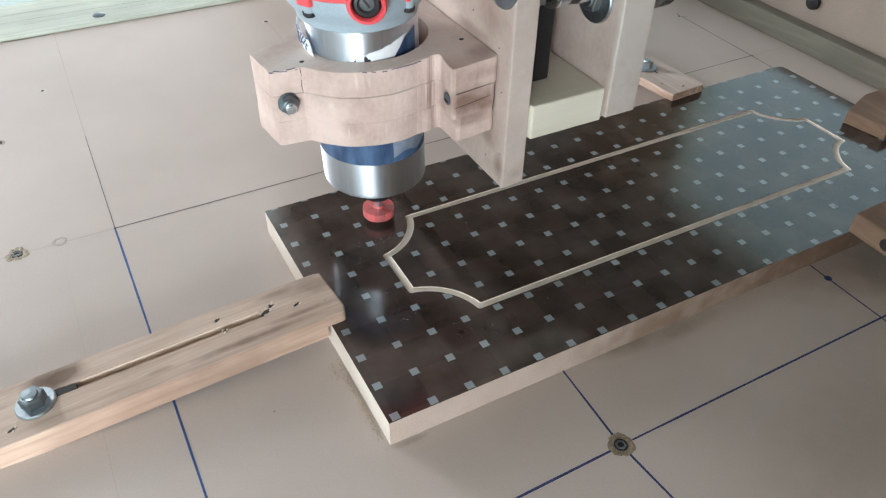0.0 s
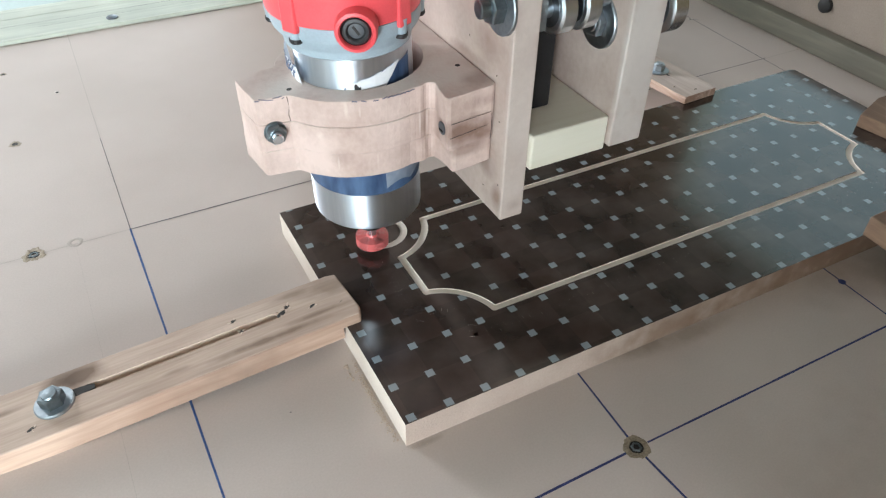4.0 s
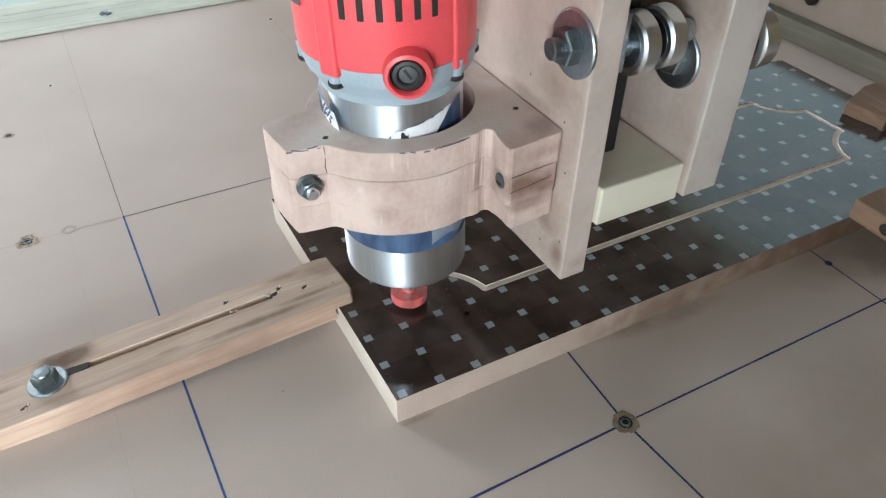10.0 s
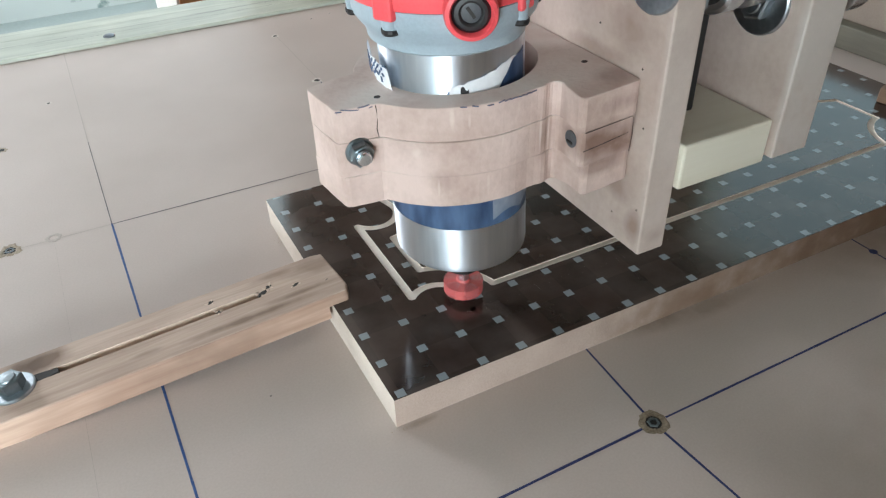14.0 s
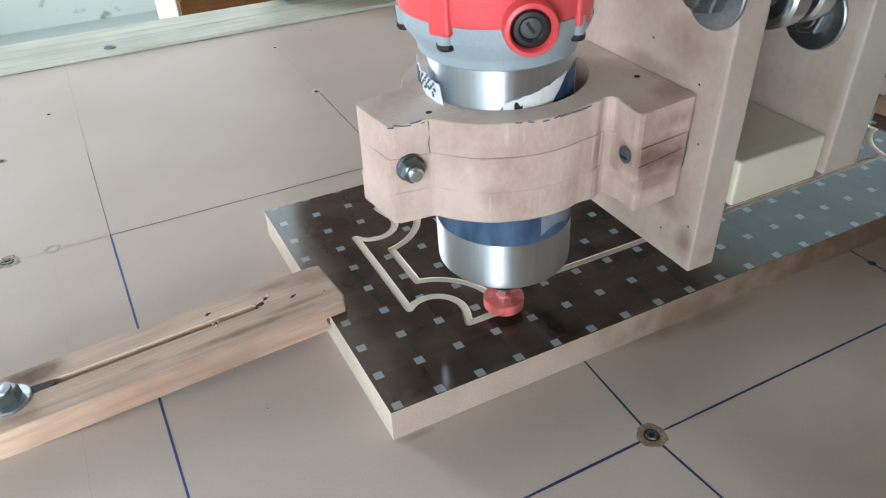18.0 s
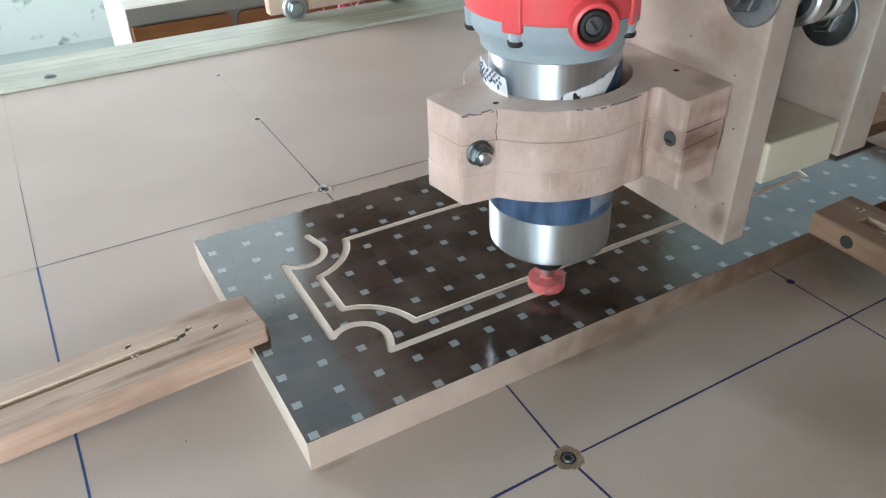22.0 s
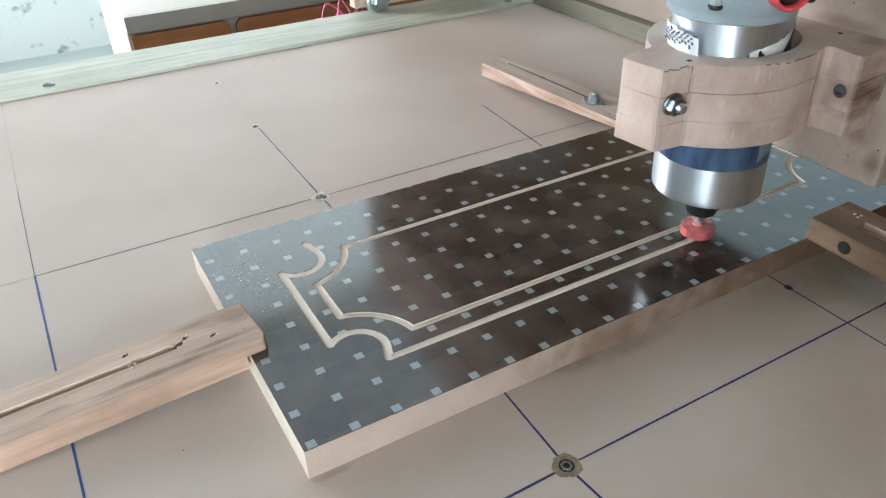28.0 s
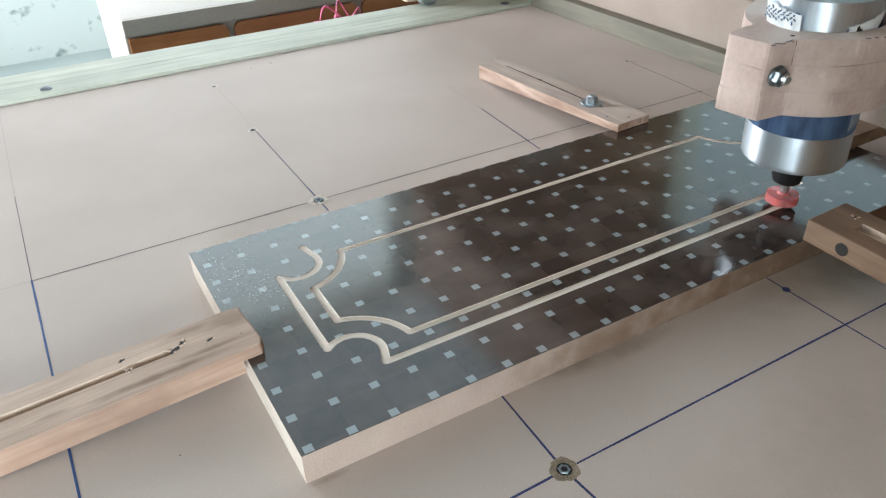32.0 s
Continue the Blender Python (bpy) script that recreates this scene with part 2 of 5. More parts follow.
# brown smudges; the broad front-right spots paint in the shade there
add_stains_and_shading(TABLE_MDF, [(0.152, 0.0, 0.035, 0.012, 0.75), (0.185, -0.006, 0.05, 0.01, 0.6), (0.36, -0.02, 0.12, 0.03, 0.6), (0.012, -0.004, 0.012, 0.003, 0.6), (0.44, -0.10, 0.10, 0.07, 0.35),
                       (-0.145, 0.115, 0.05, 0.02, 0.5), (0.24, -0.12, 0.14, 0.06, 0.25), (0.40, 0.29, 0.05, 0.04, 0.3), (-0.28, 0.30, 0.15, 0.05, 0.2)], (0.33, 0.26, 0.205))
OLD_MDF = rough_surface("old_fibreboard", (0.42, 0.34, 0.29), (0.32, 0.255, 0.215), grain=700, blotch=20, rough=(0.7, 0.9), bump=0.2, mix=0.4)
RIM = rough_surface("sanded_rim", (0.50, 0.42, 0.33), (0.28, 0.22, 0.16), grain=900, blotch=90, rough=(0.7, 0.9), bump=0.3)
TORN_RIM = rough_surface("torn_white_rim", (0.80, 0.75, 0.70), (0.50, 0.43, 0.37), grain=900, blotch=140, rough=(0.8, 0.95), bump=0.4)
DIRTY_RIM = rough_surface("grimy_rim", (0.42, 0.34, 0.25), (0.13, 0.095, 0.06), grain=900, blotch=160, rough=(0.5, 0.9), bump=0.4, spread=0.2)
MDF = rough_surface("raw_fibreboard", (0.58, 0.44, 0.355), (0.44, 0.32, 0.25), grain=700, blotch=30, rough=(0.7, 0.9), bump=0.2, mix=0.4)
EDGE_MDF = rough_surface("cut_fibreboard", (0.88, 0.81, 0.74), (0.77, 0.68, 0.60), grain=1500, blotch=60, rough=(0.8, 0.95), bump=0.4)
DUSTY_MDF = rough_surface("dusty_fibreboard", (0.56, 0.455, 0.40), (0.39, 0.29, 0.245), grain=300, blotch=34, rough=(0.75, 0.95), bump=0.25, mix=0.25, spread=0.2, dust=(0.62, 0.555, 0.51))
# one sawn edge in two tones: front coloured as shaded, other sides as lit
SHADED_FRONT_MDF = rough_surface("shaded_sawn_edge", (0.52, 0.41, 0.35), (0.43, 0.33, 0.275), grain=900, blotch=40, rough=(0.8, 0.95), bump=0.4, mix=0.4)
LIT_SIDE_MDF = rough_surface("lit_sawn_edge", (0.70, 0.61, 0.54), (0.58, 0.49, 0.42), grain=900, blotch=40, rough=(0.8, 0.95), bump=0.4, mix=0.4)
CLAMP_MDF = rough_surface("worn_fibreboard", (0.62, 0.48, 0.43), (0.43, 0.31, 0.265), grain=420, blotch=40, stretch=(1, 1, 0.85), rough=(0.7, 0.95), bump=0.35, mix=0.2, spread=0.15, centre=0.46, dust=(0.62, 0.555, 0.51))
TORN_FIBRE = rough_surface("torn_pale_fibre", (0.66, 0.53, 0.44), (0.50, 0.38, 0.30), grain=900, blotch=120, rough=(0.8, 0.95), bump=0.3)
GREY_FILM = rough_surface("greyed_film", (0.30, 0.34, 0.40), (0.16, 0.20, 0.27), grain=200, blotch=90, rough=(0.35, 0.6), bump=0.3)
DULL_GREY = rough_surface("dull_grey_plastic", (0.085, 0.09, 0.10), (0.05, 0.053, 0.06), grain=600, blotch=60, rough=(0.4, 0.6), bump=0.1)
add_stains_and_shading(CLAMP_MDF, [(0.035, -0.060, 0.030, 0.02, 0.95, 0.1265, 0.013), (0.030, -0.060, 0.022, 0.02, 0.6, 0.115, 0.006), (0.040, -0.062, 0.016, 0.01, 0.4, 0.142, 0.006), (0.016, -0.046, 0.012, 0.012, 0.6, 0.125, 0.022),
                       (-0.048, -0.024, 0.006, 0.01, 0.8, 0.125, 0.006), (-0.046, -0.024, 0.004, 0.008, 0.6, 0.138, 0.014), (-0.01, -0.048, 0.03, 0.01, 0.35, 0.133, 0.004), (-0.03, -0.036, 0.012, 0.012, 0.35, 0.112, 0.008),
                       (0.04, -0.05, 0.012, 0.012, 0.45, 0.149, 0.004), (0.0, -0.047, 0.045, 0.006, 0.25, 0.1188, 0.0022)], (0.215, 0.125, 0.095))
add_stains_and_shading(CLAMP_MDF, [(-0.024, -0.041, 0.0016, 0.01, 0.55, 0.14, 0.008), (-0.018, -0.044, 0.0011, 0.01, 0.55, 0.139, 0.006), (-0.0105, -0.047, 0.0013, 0.01, 0.55, 0.11, 0.009), (-0.029, -0.038, 0.001, 0.01, 0.5, 0.109, 0.007),
                       (0.002, -0.048, 0.001, 0.01, 0.5, 0.141, 0.006), (0.013, -0.046, 0.001, 0.01, 0.55, 0.128, 0.014), (0.0175, -0.044, 0.001, 0.01, 0.55, 0.125, 0.016), (-0.036, -0.031, 0.003, 0.01, 0.4, 0.124, 0.004), (-0.005, -0.048, 0.0008, 0.01, 0.5, 0.129, 0.006)], (0.78, 0.70, 0.62))
add_stains_and_shading(DUSTY_MDF, [(0.047, -0.066, 0.006, 0.008, 0.8, 0.084, 0.012), (0.047, -0.055, 0.006, 0.014, 0.6, 0.098, 0.01), (0.055, -0.073, 0.008, 0.006, 0.6, 0.08, 0.006), (0.1175, -0.05, 0.008, 0.02, 0.8, 0.15, 0.02), (0.1175, -0.062, 0.006, 0.01, 0.7, 0.13, 0.014),
                       (0.047, -0.03, 0.006, 0.03, 0.5, 0.152, 0.006), (0.047, -0.05, 0.006, 0.02, 0.5, 0.165, 0.016), (0.128, -0.07, 0.012, 0.006, 0.5, 0.11, 0.02)], (0.24, 0.15, 0.115))
# brown spots paint the shade along the right half of the front edge
add_stains_and_shading(SHADED_FRONT_MDF, [(0.46, 0.0, 0.44, 0.3, 1.0, 0.009, 0.3), (0.36, 0.0, 0.28, 0.3, 0.8, 0.006, 0.3), (0.17, 0.0, 0.06, 0.03, 0.5, 0.004, 0.02)], (0.20, 0.12, 0.075))
# pale plate fronts: dust film, with the light from the front painted in
add_stains_and_shading(DUSTY_MDF, [(0.12, -0.078, 0.03, 0.006, 0.6, 0.16, 0.16), (0.054, -0.0717, 0.03, 0.005, 0.25, 0.15, 0.2)], (0.66, 0.62, 0.59))
SCORCH_SHADOW_MDF = rough_surface("scorch_shadow_fibreboard", (0.36, 0.22, 0.17), (0.24, 0.14, 0.11), grain=300, blotch=60, rough=(0.7, 0.9), bump=0.25)
PALE_WOOD = wood_surface("pale_softwood", (0.82, 0.79, 0.69), (0.70, 0.65, 0.53), along=0, grain=45)
GREEN_WOOD = wood_surface("pale_green_softwood", (0.60, 0.63, 0.54), (0.40, 0.435, 0.37), along=0, grain=70)
BROWN_WOOD = wood_surface("brown_hardwood", (0.60, 0.435, 0.335), (0.22, 0.12, 0.082), along=0, grain=42)
# dark streaks; the last two spots paint the bolt's shadow behind it
add_stains_and_shading(BROWN_WOOD, [(-0.075, 0.003, 0.06, 0.005, 0.85), (-0.035, 0.009, 0.04, 0.003, 0.8), (-0.05, 0.016, 0.05, 0.0025, 0.6), (-0.006, 0.03, 0.02, 0.02, 0.5), (-0.147, 0.032, 0.02, 0.011, 0.95), (-0.16, 0.034, 0.012, 0.008, 0.8)], (0.17, 0.115, 0.085))
RED_WOOD = wood_surface("reddish_hardwood", (0.29, 0.185, 0.12), (0.115, 0.06, 0.035), along=1, grain=60)
GREY_BROWN = wood_surface("weathered_hardwood", (0.66, 0.50, 0.41), (0.20, 0.085, 0.045), along=1, grain=110)
SANDED_WOOD = wood_surface("dull_sanded_hardwood", (0.60, 0.465, 0.38), (0.34, 0.235, 0.18), along=0, grain=75, rough=(0.7, 0.9))
# streaks on the top, with the bolt's shadow painted at x -0.147 and -0.16
add_stains_and_shading(SANDED_WOOD, [(-0.05, 0.007, 0.055, 0.0035, 0.8), (-0.02, 0.012, 0.03, 0.003, 0.7), (-0.006, 0.03, 0.03, 0.012, 0.55), (-0.03, 0.033, 0.02, 0.004, 0.5), (-0.147, 0.032, 0.02, 0.011, 0.95), (-0.16, 0.034, 0.012, 0.008, 0.8), (-0.1, 0.01, 0.012, 0.003, 0.4), (-0.19, 0.026, 0.02, 0.003, 0.6)], (0.18, 0.115, 0.08))
DUSTY_WOOD = wood_surface("dust_covered_hardwood", (0.62, 0.53, 0.475), (0.40, 0.31, 0.26), along=1, grain=70, rough=(0.75, 0.95))
STEEL = rough_surface("brushed_steel", (0.87, 0.93, 0.98), (0.74, 0.80, 0.86), grain=500, blotch=30, stretch=(1, 1, 0.05), rough=(0.20, 0.34), bump=0.06, metal=1.0)
TURNED = rough_surface("turned_steel", (0.76, 0.81, 0.87), (0.62, 0.68, 0.76), grain=500, blotch=30, stretch=(1, 1, 0.05), rough=(0.36, 0.48), bump=0.05, metal=1.0)
turned_axis = TURNED.node_tree.nodes.new("ShaderNodeTangent")  # fine turning marks run round the axis
turned_axis.direction_type, turned_axis.axis = "RADIAL", "Z"
turned = TURNED.node_tree.nodes["Principled BSDF"]
TURNED.node_tree.links.new(turned_axis.outputs["Tangent"], turned.inputs["Tangent"])
turned.inputs["Anisotropic"].default_value, turned.inputs["Anisotropic Rotation"].default_value = 0.85, 0.25
ZINC = rough_surface("zinc_plated_steel", (0.50, 0.55, 0.585), (0.32, 0.36, 0.40), grain=400, blotch=120, rough=(0.28, 0.5), bump=0.15, metal=1.0)
DULL_ZINC = rough_surface("dull_zinc", (0.27, 0.31, 0.33), (0.15, 0.18, 0.20), grain=400, blotch=120, rough=(0.3, 0.5), bump=0.15, metal=1.0)
DARK_STEEL = rough_surface("dark_steel", (0.22, 0.24, 0.26), (0.12, 0.13, 0.15), grain=600, blotch=120, rough=(0.3, 0.5), bump=0.1, metal=1.0)
GREY_CAST = rough_surface("grey_cast_housing", (0.37, 0.455, 0.51), (0.30, 0.37, 0.42), grain=900, blotch=60, rough=(0.3, 0.45), bump=0.08)
RED_PLASTIC = rough_surface("red_plastic", (0.86, 0.105, 0.12), (0.78, 0.08, 0.095), grain=900, blotch=30, rough=(0.3, 0.42), bump=0.05)
BIT_RED = rough_surface("red_coated_cutter", (0.74, 0.17, 0.16), (0.60, 0.11, 0.11), grain=600, blotch=150, rough=(0.35, 0.55), bump=0.1)
BLACK = rough_surface("black_plastic", (0.018, 0.018, 0.02), (0.009, 0.009, 0.01), grain=600, blotch=60, rough=(0.35, 0.55), bump=0.1)
BLUE_TAPE = rough_surface("blue_film", (0.085, 0.15, 0.27), (0.015, 0.035, 0.09), grain=160, blotch=70, stretch=(1, 1, 0.3), rough=(0.4, 0.6), bump=0.2, spread=0.14)
WHITE_FILM = rough_surface("white_film", (0.80, 0.81, 0.83), (0.70, 0.72, 0.75), grain=300, blotch=60, rough=(0.4, 0.6), bump=0.1)
INK = rough_surface("blue_ink", (0.055, 0.13, 0.33), (0.02, 0.055, 0.19), grain=500, blotch=90, rough=(0.6, 0.8), bump=0.05)
NAVY_INK = rough_surface("dark_navy_ink", (0.045, 0.065, 0.20), (0.018, 0.024, 0.09), grain=500, blotch=90, rough=(0.6, 0.8), bump=0.05)
GREY_INK = rough_surface("greyed_ink", (0.12, 0.125, 0.19), (0.055, 0.06, 0.10), grain=500, blotch=90, rough=(0.6, 0.8), bump=0.05)
PENCIL = rough_surface("pencil_line", (0.14, 0.125, 0.14), (0.07, 0.065, 0.08), grain=500, blotch=40, rough=(0.6, 0.8), bump=0.05)
FAINT = rough_surface("faint_pencil", (0.50, 0.435, 0.385), (0.41, 0.35, 0.31), grain=500, blotch=40, rough=(0.6, 0.8), bump=0.05)
DUST = rough_surface("wood_dust", (0.60, 0.49, 0.40), (0.40, 0.31, 0.24), grain=2000, blotch=300, rough=(0.9, 1.0), bump=0.4)
PLASTER = rough_surface("peeling_plaster", (0.57, 0.635, 0.62), (0.17, 0.25, 0.24), grain=26, blotch=9, rough=(0.8, 0.95), bump=0.4, spread=0.05, mix=0.45, centre=0.385)
# unseen walls, brown to dim and warm the light they bounce
UNSEEN_WALL = rough_surface("unseen_brown_wall", (0.26, 0.18, 0.10), (0.17, 0.12, 0.07), grain=60, blotch=5, rough=(0.8, 0.95), bump=0.3)
# unseen ceiling, dark to cut the light it bounces onto the bed
CEILING = rough_surface("dark_unseen_ceiling", (0.15, 0.13, 0.11), (0.10, 0.085, 0.07), grain=60, blotch=3, rough=(0.8, 0.95), bump=0.2)
CONCRETE = rough_surface("grey_cement_floor", (0.40, 0.465, 0.455), (0.33, 0.385, 0.375), grain=80, blotch=4, rough=(0.5, 0.8), bump=0.15)
ORANGE_WOOD = wood_surface("varnished_orange_wood", (0.46, 0.20, 0.08), (0.30, 0.11, 0.04), along=0, grain=25, rough=(0.3, 0.45))
PINK_WIRE = rough_surface("pink_insulation", (0.75, 0.16, 0.30), (0.6, 0.1, 0.22), grain=300, blotch=60, rough=(0.4, 0.5), bump=0.0)
# near-black that paints the shade inside holes, slots and cracks
HOLLOW_SHADE = rough_surface("hollow_shade", (0.03, 0.026, 0.024), (0.015, 0.013, 0.012), grain=300, blotch=60, rough=(0.7, 0.9), bump=0.0)


# ---- mesh tools (sizes in centimetres, meshes in metres) ----
def part(name, bm, mat, parent=None, label="", smooth=False):
    me = bpy.data.meshes.new(name)
    if bm is not None:
        bmesh.ops.recalc_face_normals(bm, faces=bm.faces)
        for v in bm.verts:
            v.co *= CM
        bm.to_mesh(me)
        bm.free()
    for mm in mat if isinstance(mat, (list, tuple)) else [mat]:
        me.materials.append(mm)
    if smooth:
        me.shade_smooth()
        me.set_sharp_from_angle(angle=radians(35))
    ob = new(name, me)
    if parent is not None:
        ob.parent = parent
    if label:
        ob["label"] = label
    return ob


def thing(name, x, y, z, label, category, group="", kind=""):
    ob = new(name)
    ob.empty_display_size = 0.01
    ob.matrix_world = pose(x * CM, y * CM, z * CM)
    return tagged(ob, label, category, group, kind)


def bm_box(x0, x1, y0, y1, z0, z1, bevel=0.0, bm=None):
    bm = bm or bmesh.new()
    made = bmesh.ops.create_cube(bm, size=1)["verts"]
    for v in made:
        v.co = Vector((x0 if v.co.x < 0 else x1, y0 if v.co.y < 0 else y1, z0 if v.co.z < 0 else z1))
    if bevel:
        edges = list({e for v in made for e in v.link_edges})
        bmesh.ops.bevel(bm, geom=edges, offset=bevel, segments=2, profile=0.5, affect="EDGES")
    return bm


def bm_prism(outline, z0, z1, bevel=0.0, bm=None):
    bm = bm or bmesh.new()
    low = [bm.verts.new((x, y, z0)) for x, y in outline]
    high = [bm.verts.new((x, y, z1)) for x, y in outline]
    bm.faces.new(low[::-1])
    bm.faces.new(high)
    n = len(outline)
    for i in range(n):
        bm.faces.new((low[i], low[(i + 1) % n], high[(i + 1) % n], high[i]))
    if bevel:
        bmesh.ops.bevel(bm, geom=bm.edges[:], offset=bevel, segments=2, profile=0.5, affect="EDGES")
    return bm


def bm_lathe(profile, n=48, bm=None, m=None, closed=False):
    """A profile of (radius, height) turned about z; m moves it."""
    bm = bm or bmesh.new()
    rings = []
    for r, z in profile:
        ring = [bm.verts.new((r * math.cos(2 * math.pi * k / n), r * math.sin(2 * math.pi * k / n), z)) for k in range(n)] if r > 1e-6 else [bm.verts.new((0, 0, z))]
        rings.append(ring)
    pairs = list(zip(rings, rings[1:]))
    if closed:
        pairs.append((rings[-1], rings[0]))
    for a, b in pairs:
        for k in range(n):
            j = (k + 1) % n
            if len(a) == 1 and len(b) == 1:
                continue
            if len(a) == 1:
                bm.faces.new((a[0], b[k], b[j]))
            elif len(b) == 1:
                bm.faces.new((a[k], a[j], b[0]))
            else:
                bm.faces.new((a[k], a[j], b[j], b[k]))
    if m is not None:
        bmesh.ops.transform(bm, matrix=m, verts=[v for ring in rings for v in ring])
    return bm


def bm_ring_prism(outline, hole, z0, z1, soft=0.05):
    """A block with a round bore: softened outer edges, filled top and bottom."""
    bm = bmesh.new()
    n = len(outline)
    flat = [Vector((x, y, 0)) for x, y in outline]
    tucked = []
    for i in range(n):
        a, b = (flat[i] - flat[i - 1]).normalized(), (flat[(i + 1) % n] - flat[i]).normalized()
        inward = Vector((-a.y - b.y, a.x + b.x, 0))
        tucked.append(flat[i] + inward.normalized() * soft)
    rings = [[bm.verts.new((p.x, p.y, z)) for p in row] for row, z in ((tucked, z0), (flat, z0 + soft), (flat, z1 - soft), (tucked, z1))]
    for a, b in zip(rings, rings[1:]):
        for i in range(n):
            bm.faces.new((a[i], a[(i + 1) % n], b[(i + 1) % n], b[i]))
    m = 48
    bores = [[bm.verts.new((hole * math.cos(2 * math.pi * k / m), hole * math.sin(2 * math.pi * k / m), z)) for k in range(m)] for z in (z0, z1)]
    for k in range(m):
        bm.faces.new((bores[0][k], bores[0][(k + 1) % m], bores[1][(k + 1) % m], bores[1][k]))
    for ring, bore in ((rings[0], bores[0]), (rings[3], bores[1])):
        edges = [bm.edges.get((row[i], row[(i + 1) % len(row)])) for row in (ring, bore) for i in range(len(row))]
        bmesh.ops.triangle_fill(bm, use_beauty=True, use_dissolve=False, edges=edges)
    return bm


def bm_hex(r, z0, z1, bm=None, m=None, turn=0.0):
    bm = bm or bmesh.new()
    pts = [(r * math.cos(radians(60 * k + turn)), r * math.sin(radians(60 * k + turn))) for k in range(6)]
    low = [bm.verts.new((x, y, z0)) for x, y in pts]
    high = [bm.verts.new((x, y, z1 - 0.06)) for x, y in pts]
    cap = [bm.verts.new((x * 0.88, y * 0.88, z1)) for x, y in pts]
    bm.faces.new(low[::-1])
    bm.faces.new(cap)
    for k in range(6):
        j = (k + 1) % 6
        bm.faces.new((low[k], low[j], high[j], high[k]))
        bm.faces.new((high[k], high[j], cap[j], cap[k]))
    if m is not None:
        bmesh.ops.transform(bm, matrix=m, verts=low + high + cap)
    return bm


def facing(x, y, z, ax, ay, az=0.0):
    """A frame at a point whose z axis runs along the given way."""
    q = Vector((ax, ay, az)).to_track_quat("Z", "Y")
    return Matrix.Translation((x, y, z)) @ q.to_matrix().to_4x4()


def bolt(parent, m, head=0.8, tall=0.6, washer=1.25, mat=None, stub=0.0, name="bolt", head_mat=None):
    """A hexagon bolt with its washer, as a part with sub-parts."""
    mat = mat or ZINC
    w = part("washer", bm_lathe([(0, 0), (washer, 0), (washer, 0.1), (washer - 0.06, 0.16), (0, 0.16)], 32, m=m), mat, parent, smooth=True)
    h = bm_hex(head, 0.16, 0.16 + tall, m=m, turn=12)
    if stub:
        bm_lathe([(0, 0.1), (head * 0.55, 0.1), (head * 0.55, 0.16 + tall + stub), (head * 0.42, 0.2 + tall + stub), (0, 0.2 + tall + stub)], 24, h, m)
    else:
        bm_lathe([(0, 0.16 + tall), (head * 0.62, 0.16 + tall), (head * 0.55, 0.24 + tall), (0, 0.26 + tall)], 24, h, m)
    part(name, h, head_mat or mat, parent)
    return w


# ---- the cutter's way over the board (centimetres) ----
LINE_X, LINE_Y = 3.90, 3.5
TOP_C, TOP_R, LOW_C, LOW_R = (5.18, 14.42), 1.51, (4.96, 4.86), 1.54
START, HOOK = (6.32, 16.05), (6.12, 3.5)
A_IN, A_OUT = radians(22), -math.pi + math.acos((TOP_C[0] - LINE_X) / TOP_R)
B_IN, B_OUT = math.pi - math.acos((LOW_C[0] - LINE_X) / LOW_R), radians(-20)


def on_circle(c, r, a):
    return c[0] + r * math.cos(a), c[1] + r * math.sin(a)


TOP_ENTRY, LOW_EXIT = on_circle(TOP_C, TOP_R, A_IN), on_circle(LOW_C, LOW_R, B_OUT)
TOP_Y, LOW_Y = on_circle(TOP_C, TOP_R, A_OUT)[1], on_circle(LOW_C, LOW_R, B_IN)[1]
S0 = math.dist(START, TOP_ENTRY)
S1 = S0 + TOP_R * (A_IN - A_OUT)
S2 = S1 + TOP_Y - LOW_Y
S3 = S2 + LOW_R * (B_IN - B_OUT)
S4 = S3 + math.dist(LOW_EXIT, HOOK)


def along(p, q, u):
    h = math.atan2(q[1] - p[1], q[0] - p[0])
    return p[0] + u * math.cos(h), p[1] + u * math.sin(h), h


def way(s):
    """The point and the heading at s centimetres along the cut."""
    if s < S0:
        return along(START, TOP_ENTRY, s)
    if s < S1:
        a = A_IN - (s - S0) / TOP_R
        return *on_circle(TOP_C, TOP_R, a), a - math.pi / 2
    if s < S2:
        return LINE_X, TOP_Y - (s - S1), -math.pi / 2
    if s < S3:
        a = B_IN - (s - S2) / LOW_R
        return *on_circle(LOW_C, LOW_R, a), a - math.pi / 2
    if s < S4:
        return along(LOW_EXIT, HOOK, s - S3)
    return HOOK[0] + s - S4, LINE_Y, 0.0


PROGRESS = [(0, 0.88), (0.5, 1.38), (1, 1.94), (1.5, 2.51), (2, 3.16), (2.5, 3.72), (3, 4.21), (3.5, 4.69), (5.5, 6.26), (6, 6.87), (6.5, 7.75), (7, 8.76), (7.5, 9.82), (8, 10.81),
            (8.5, 11.82), (9, 12.57), (9.5, 13.1), (10, 13.2), (10.5, 13.23), (11, 13.4), (11.5, 13.78), (12, 14.32), (12.5, 14.94), (13, 15.61), (13.5, 16.26), (14, 16.79), (14.5,
            17.31), (16.5, 18.34), (17, 18.74), (17.5, 19.45), (18, 20.37), (18.5, 21.33), (19, 22.31), (19.5, 23.32), (20.5, 25.2), (22, 28.09), (23, 30.05), (24, 32.03), (25.5,
            35), (27.5, 38.96), (29, 42), (30, 44), (31, 46.02), (32, 48.05)]
S_END = 52.0


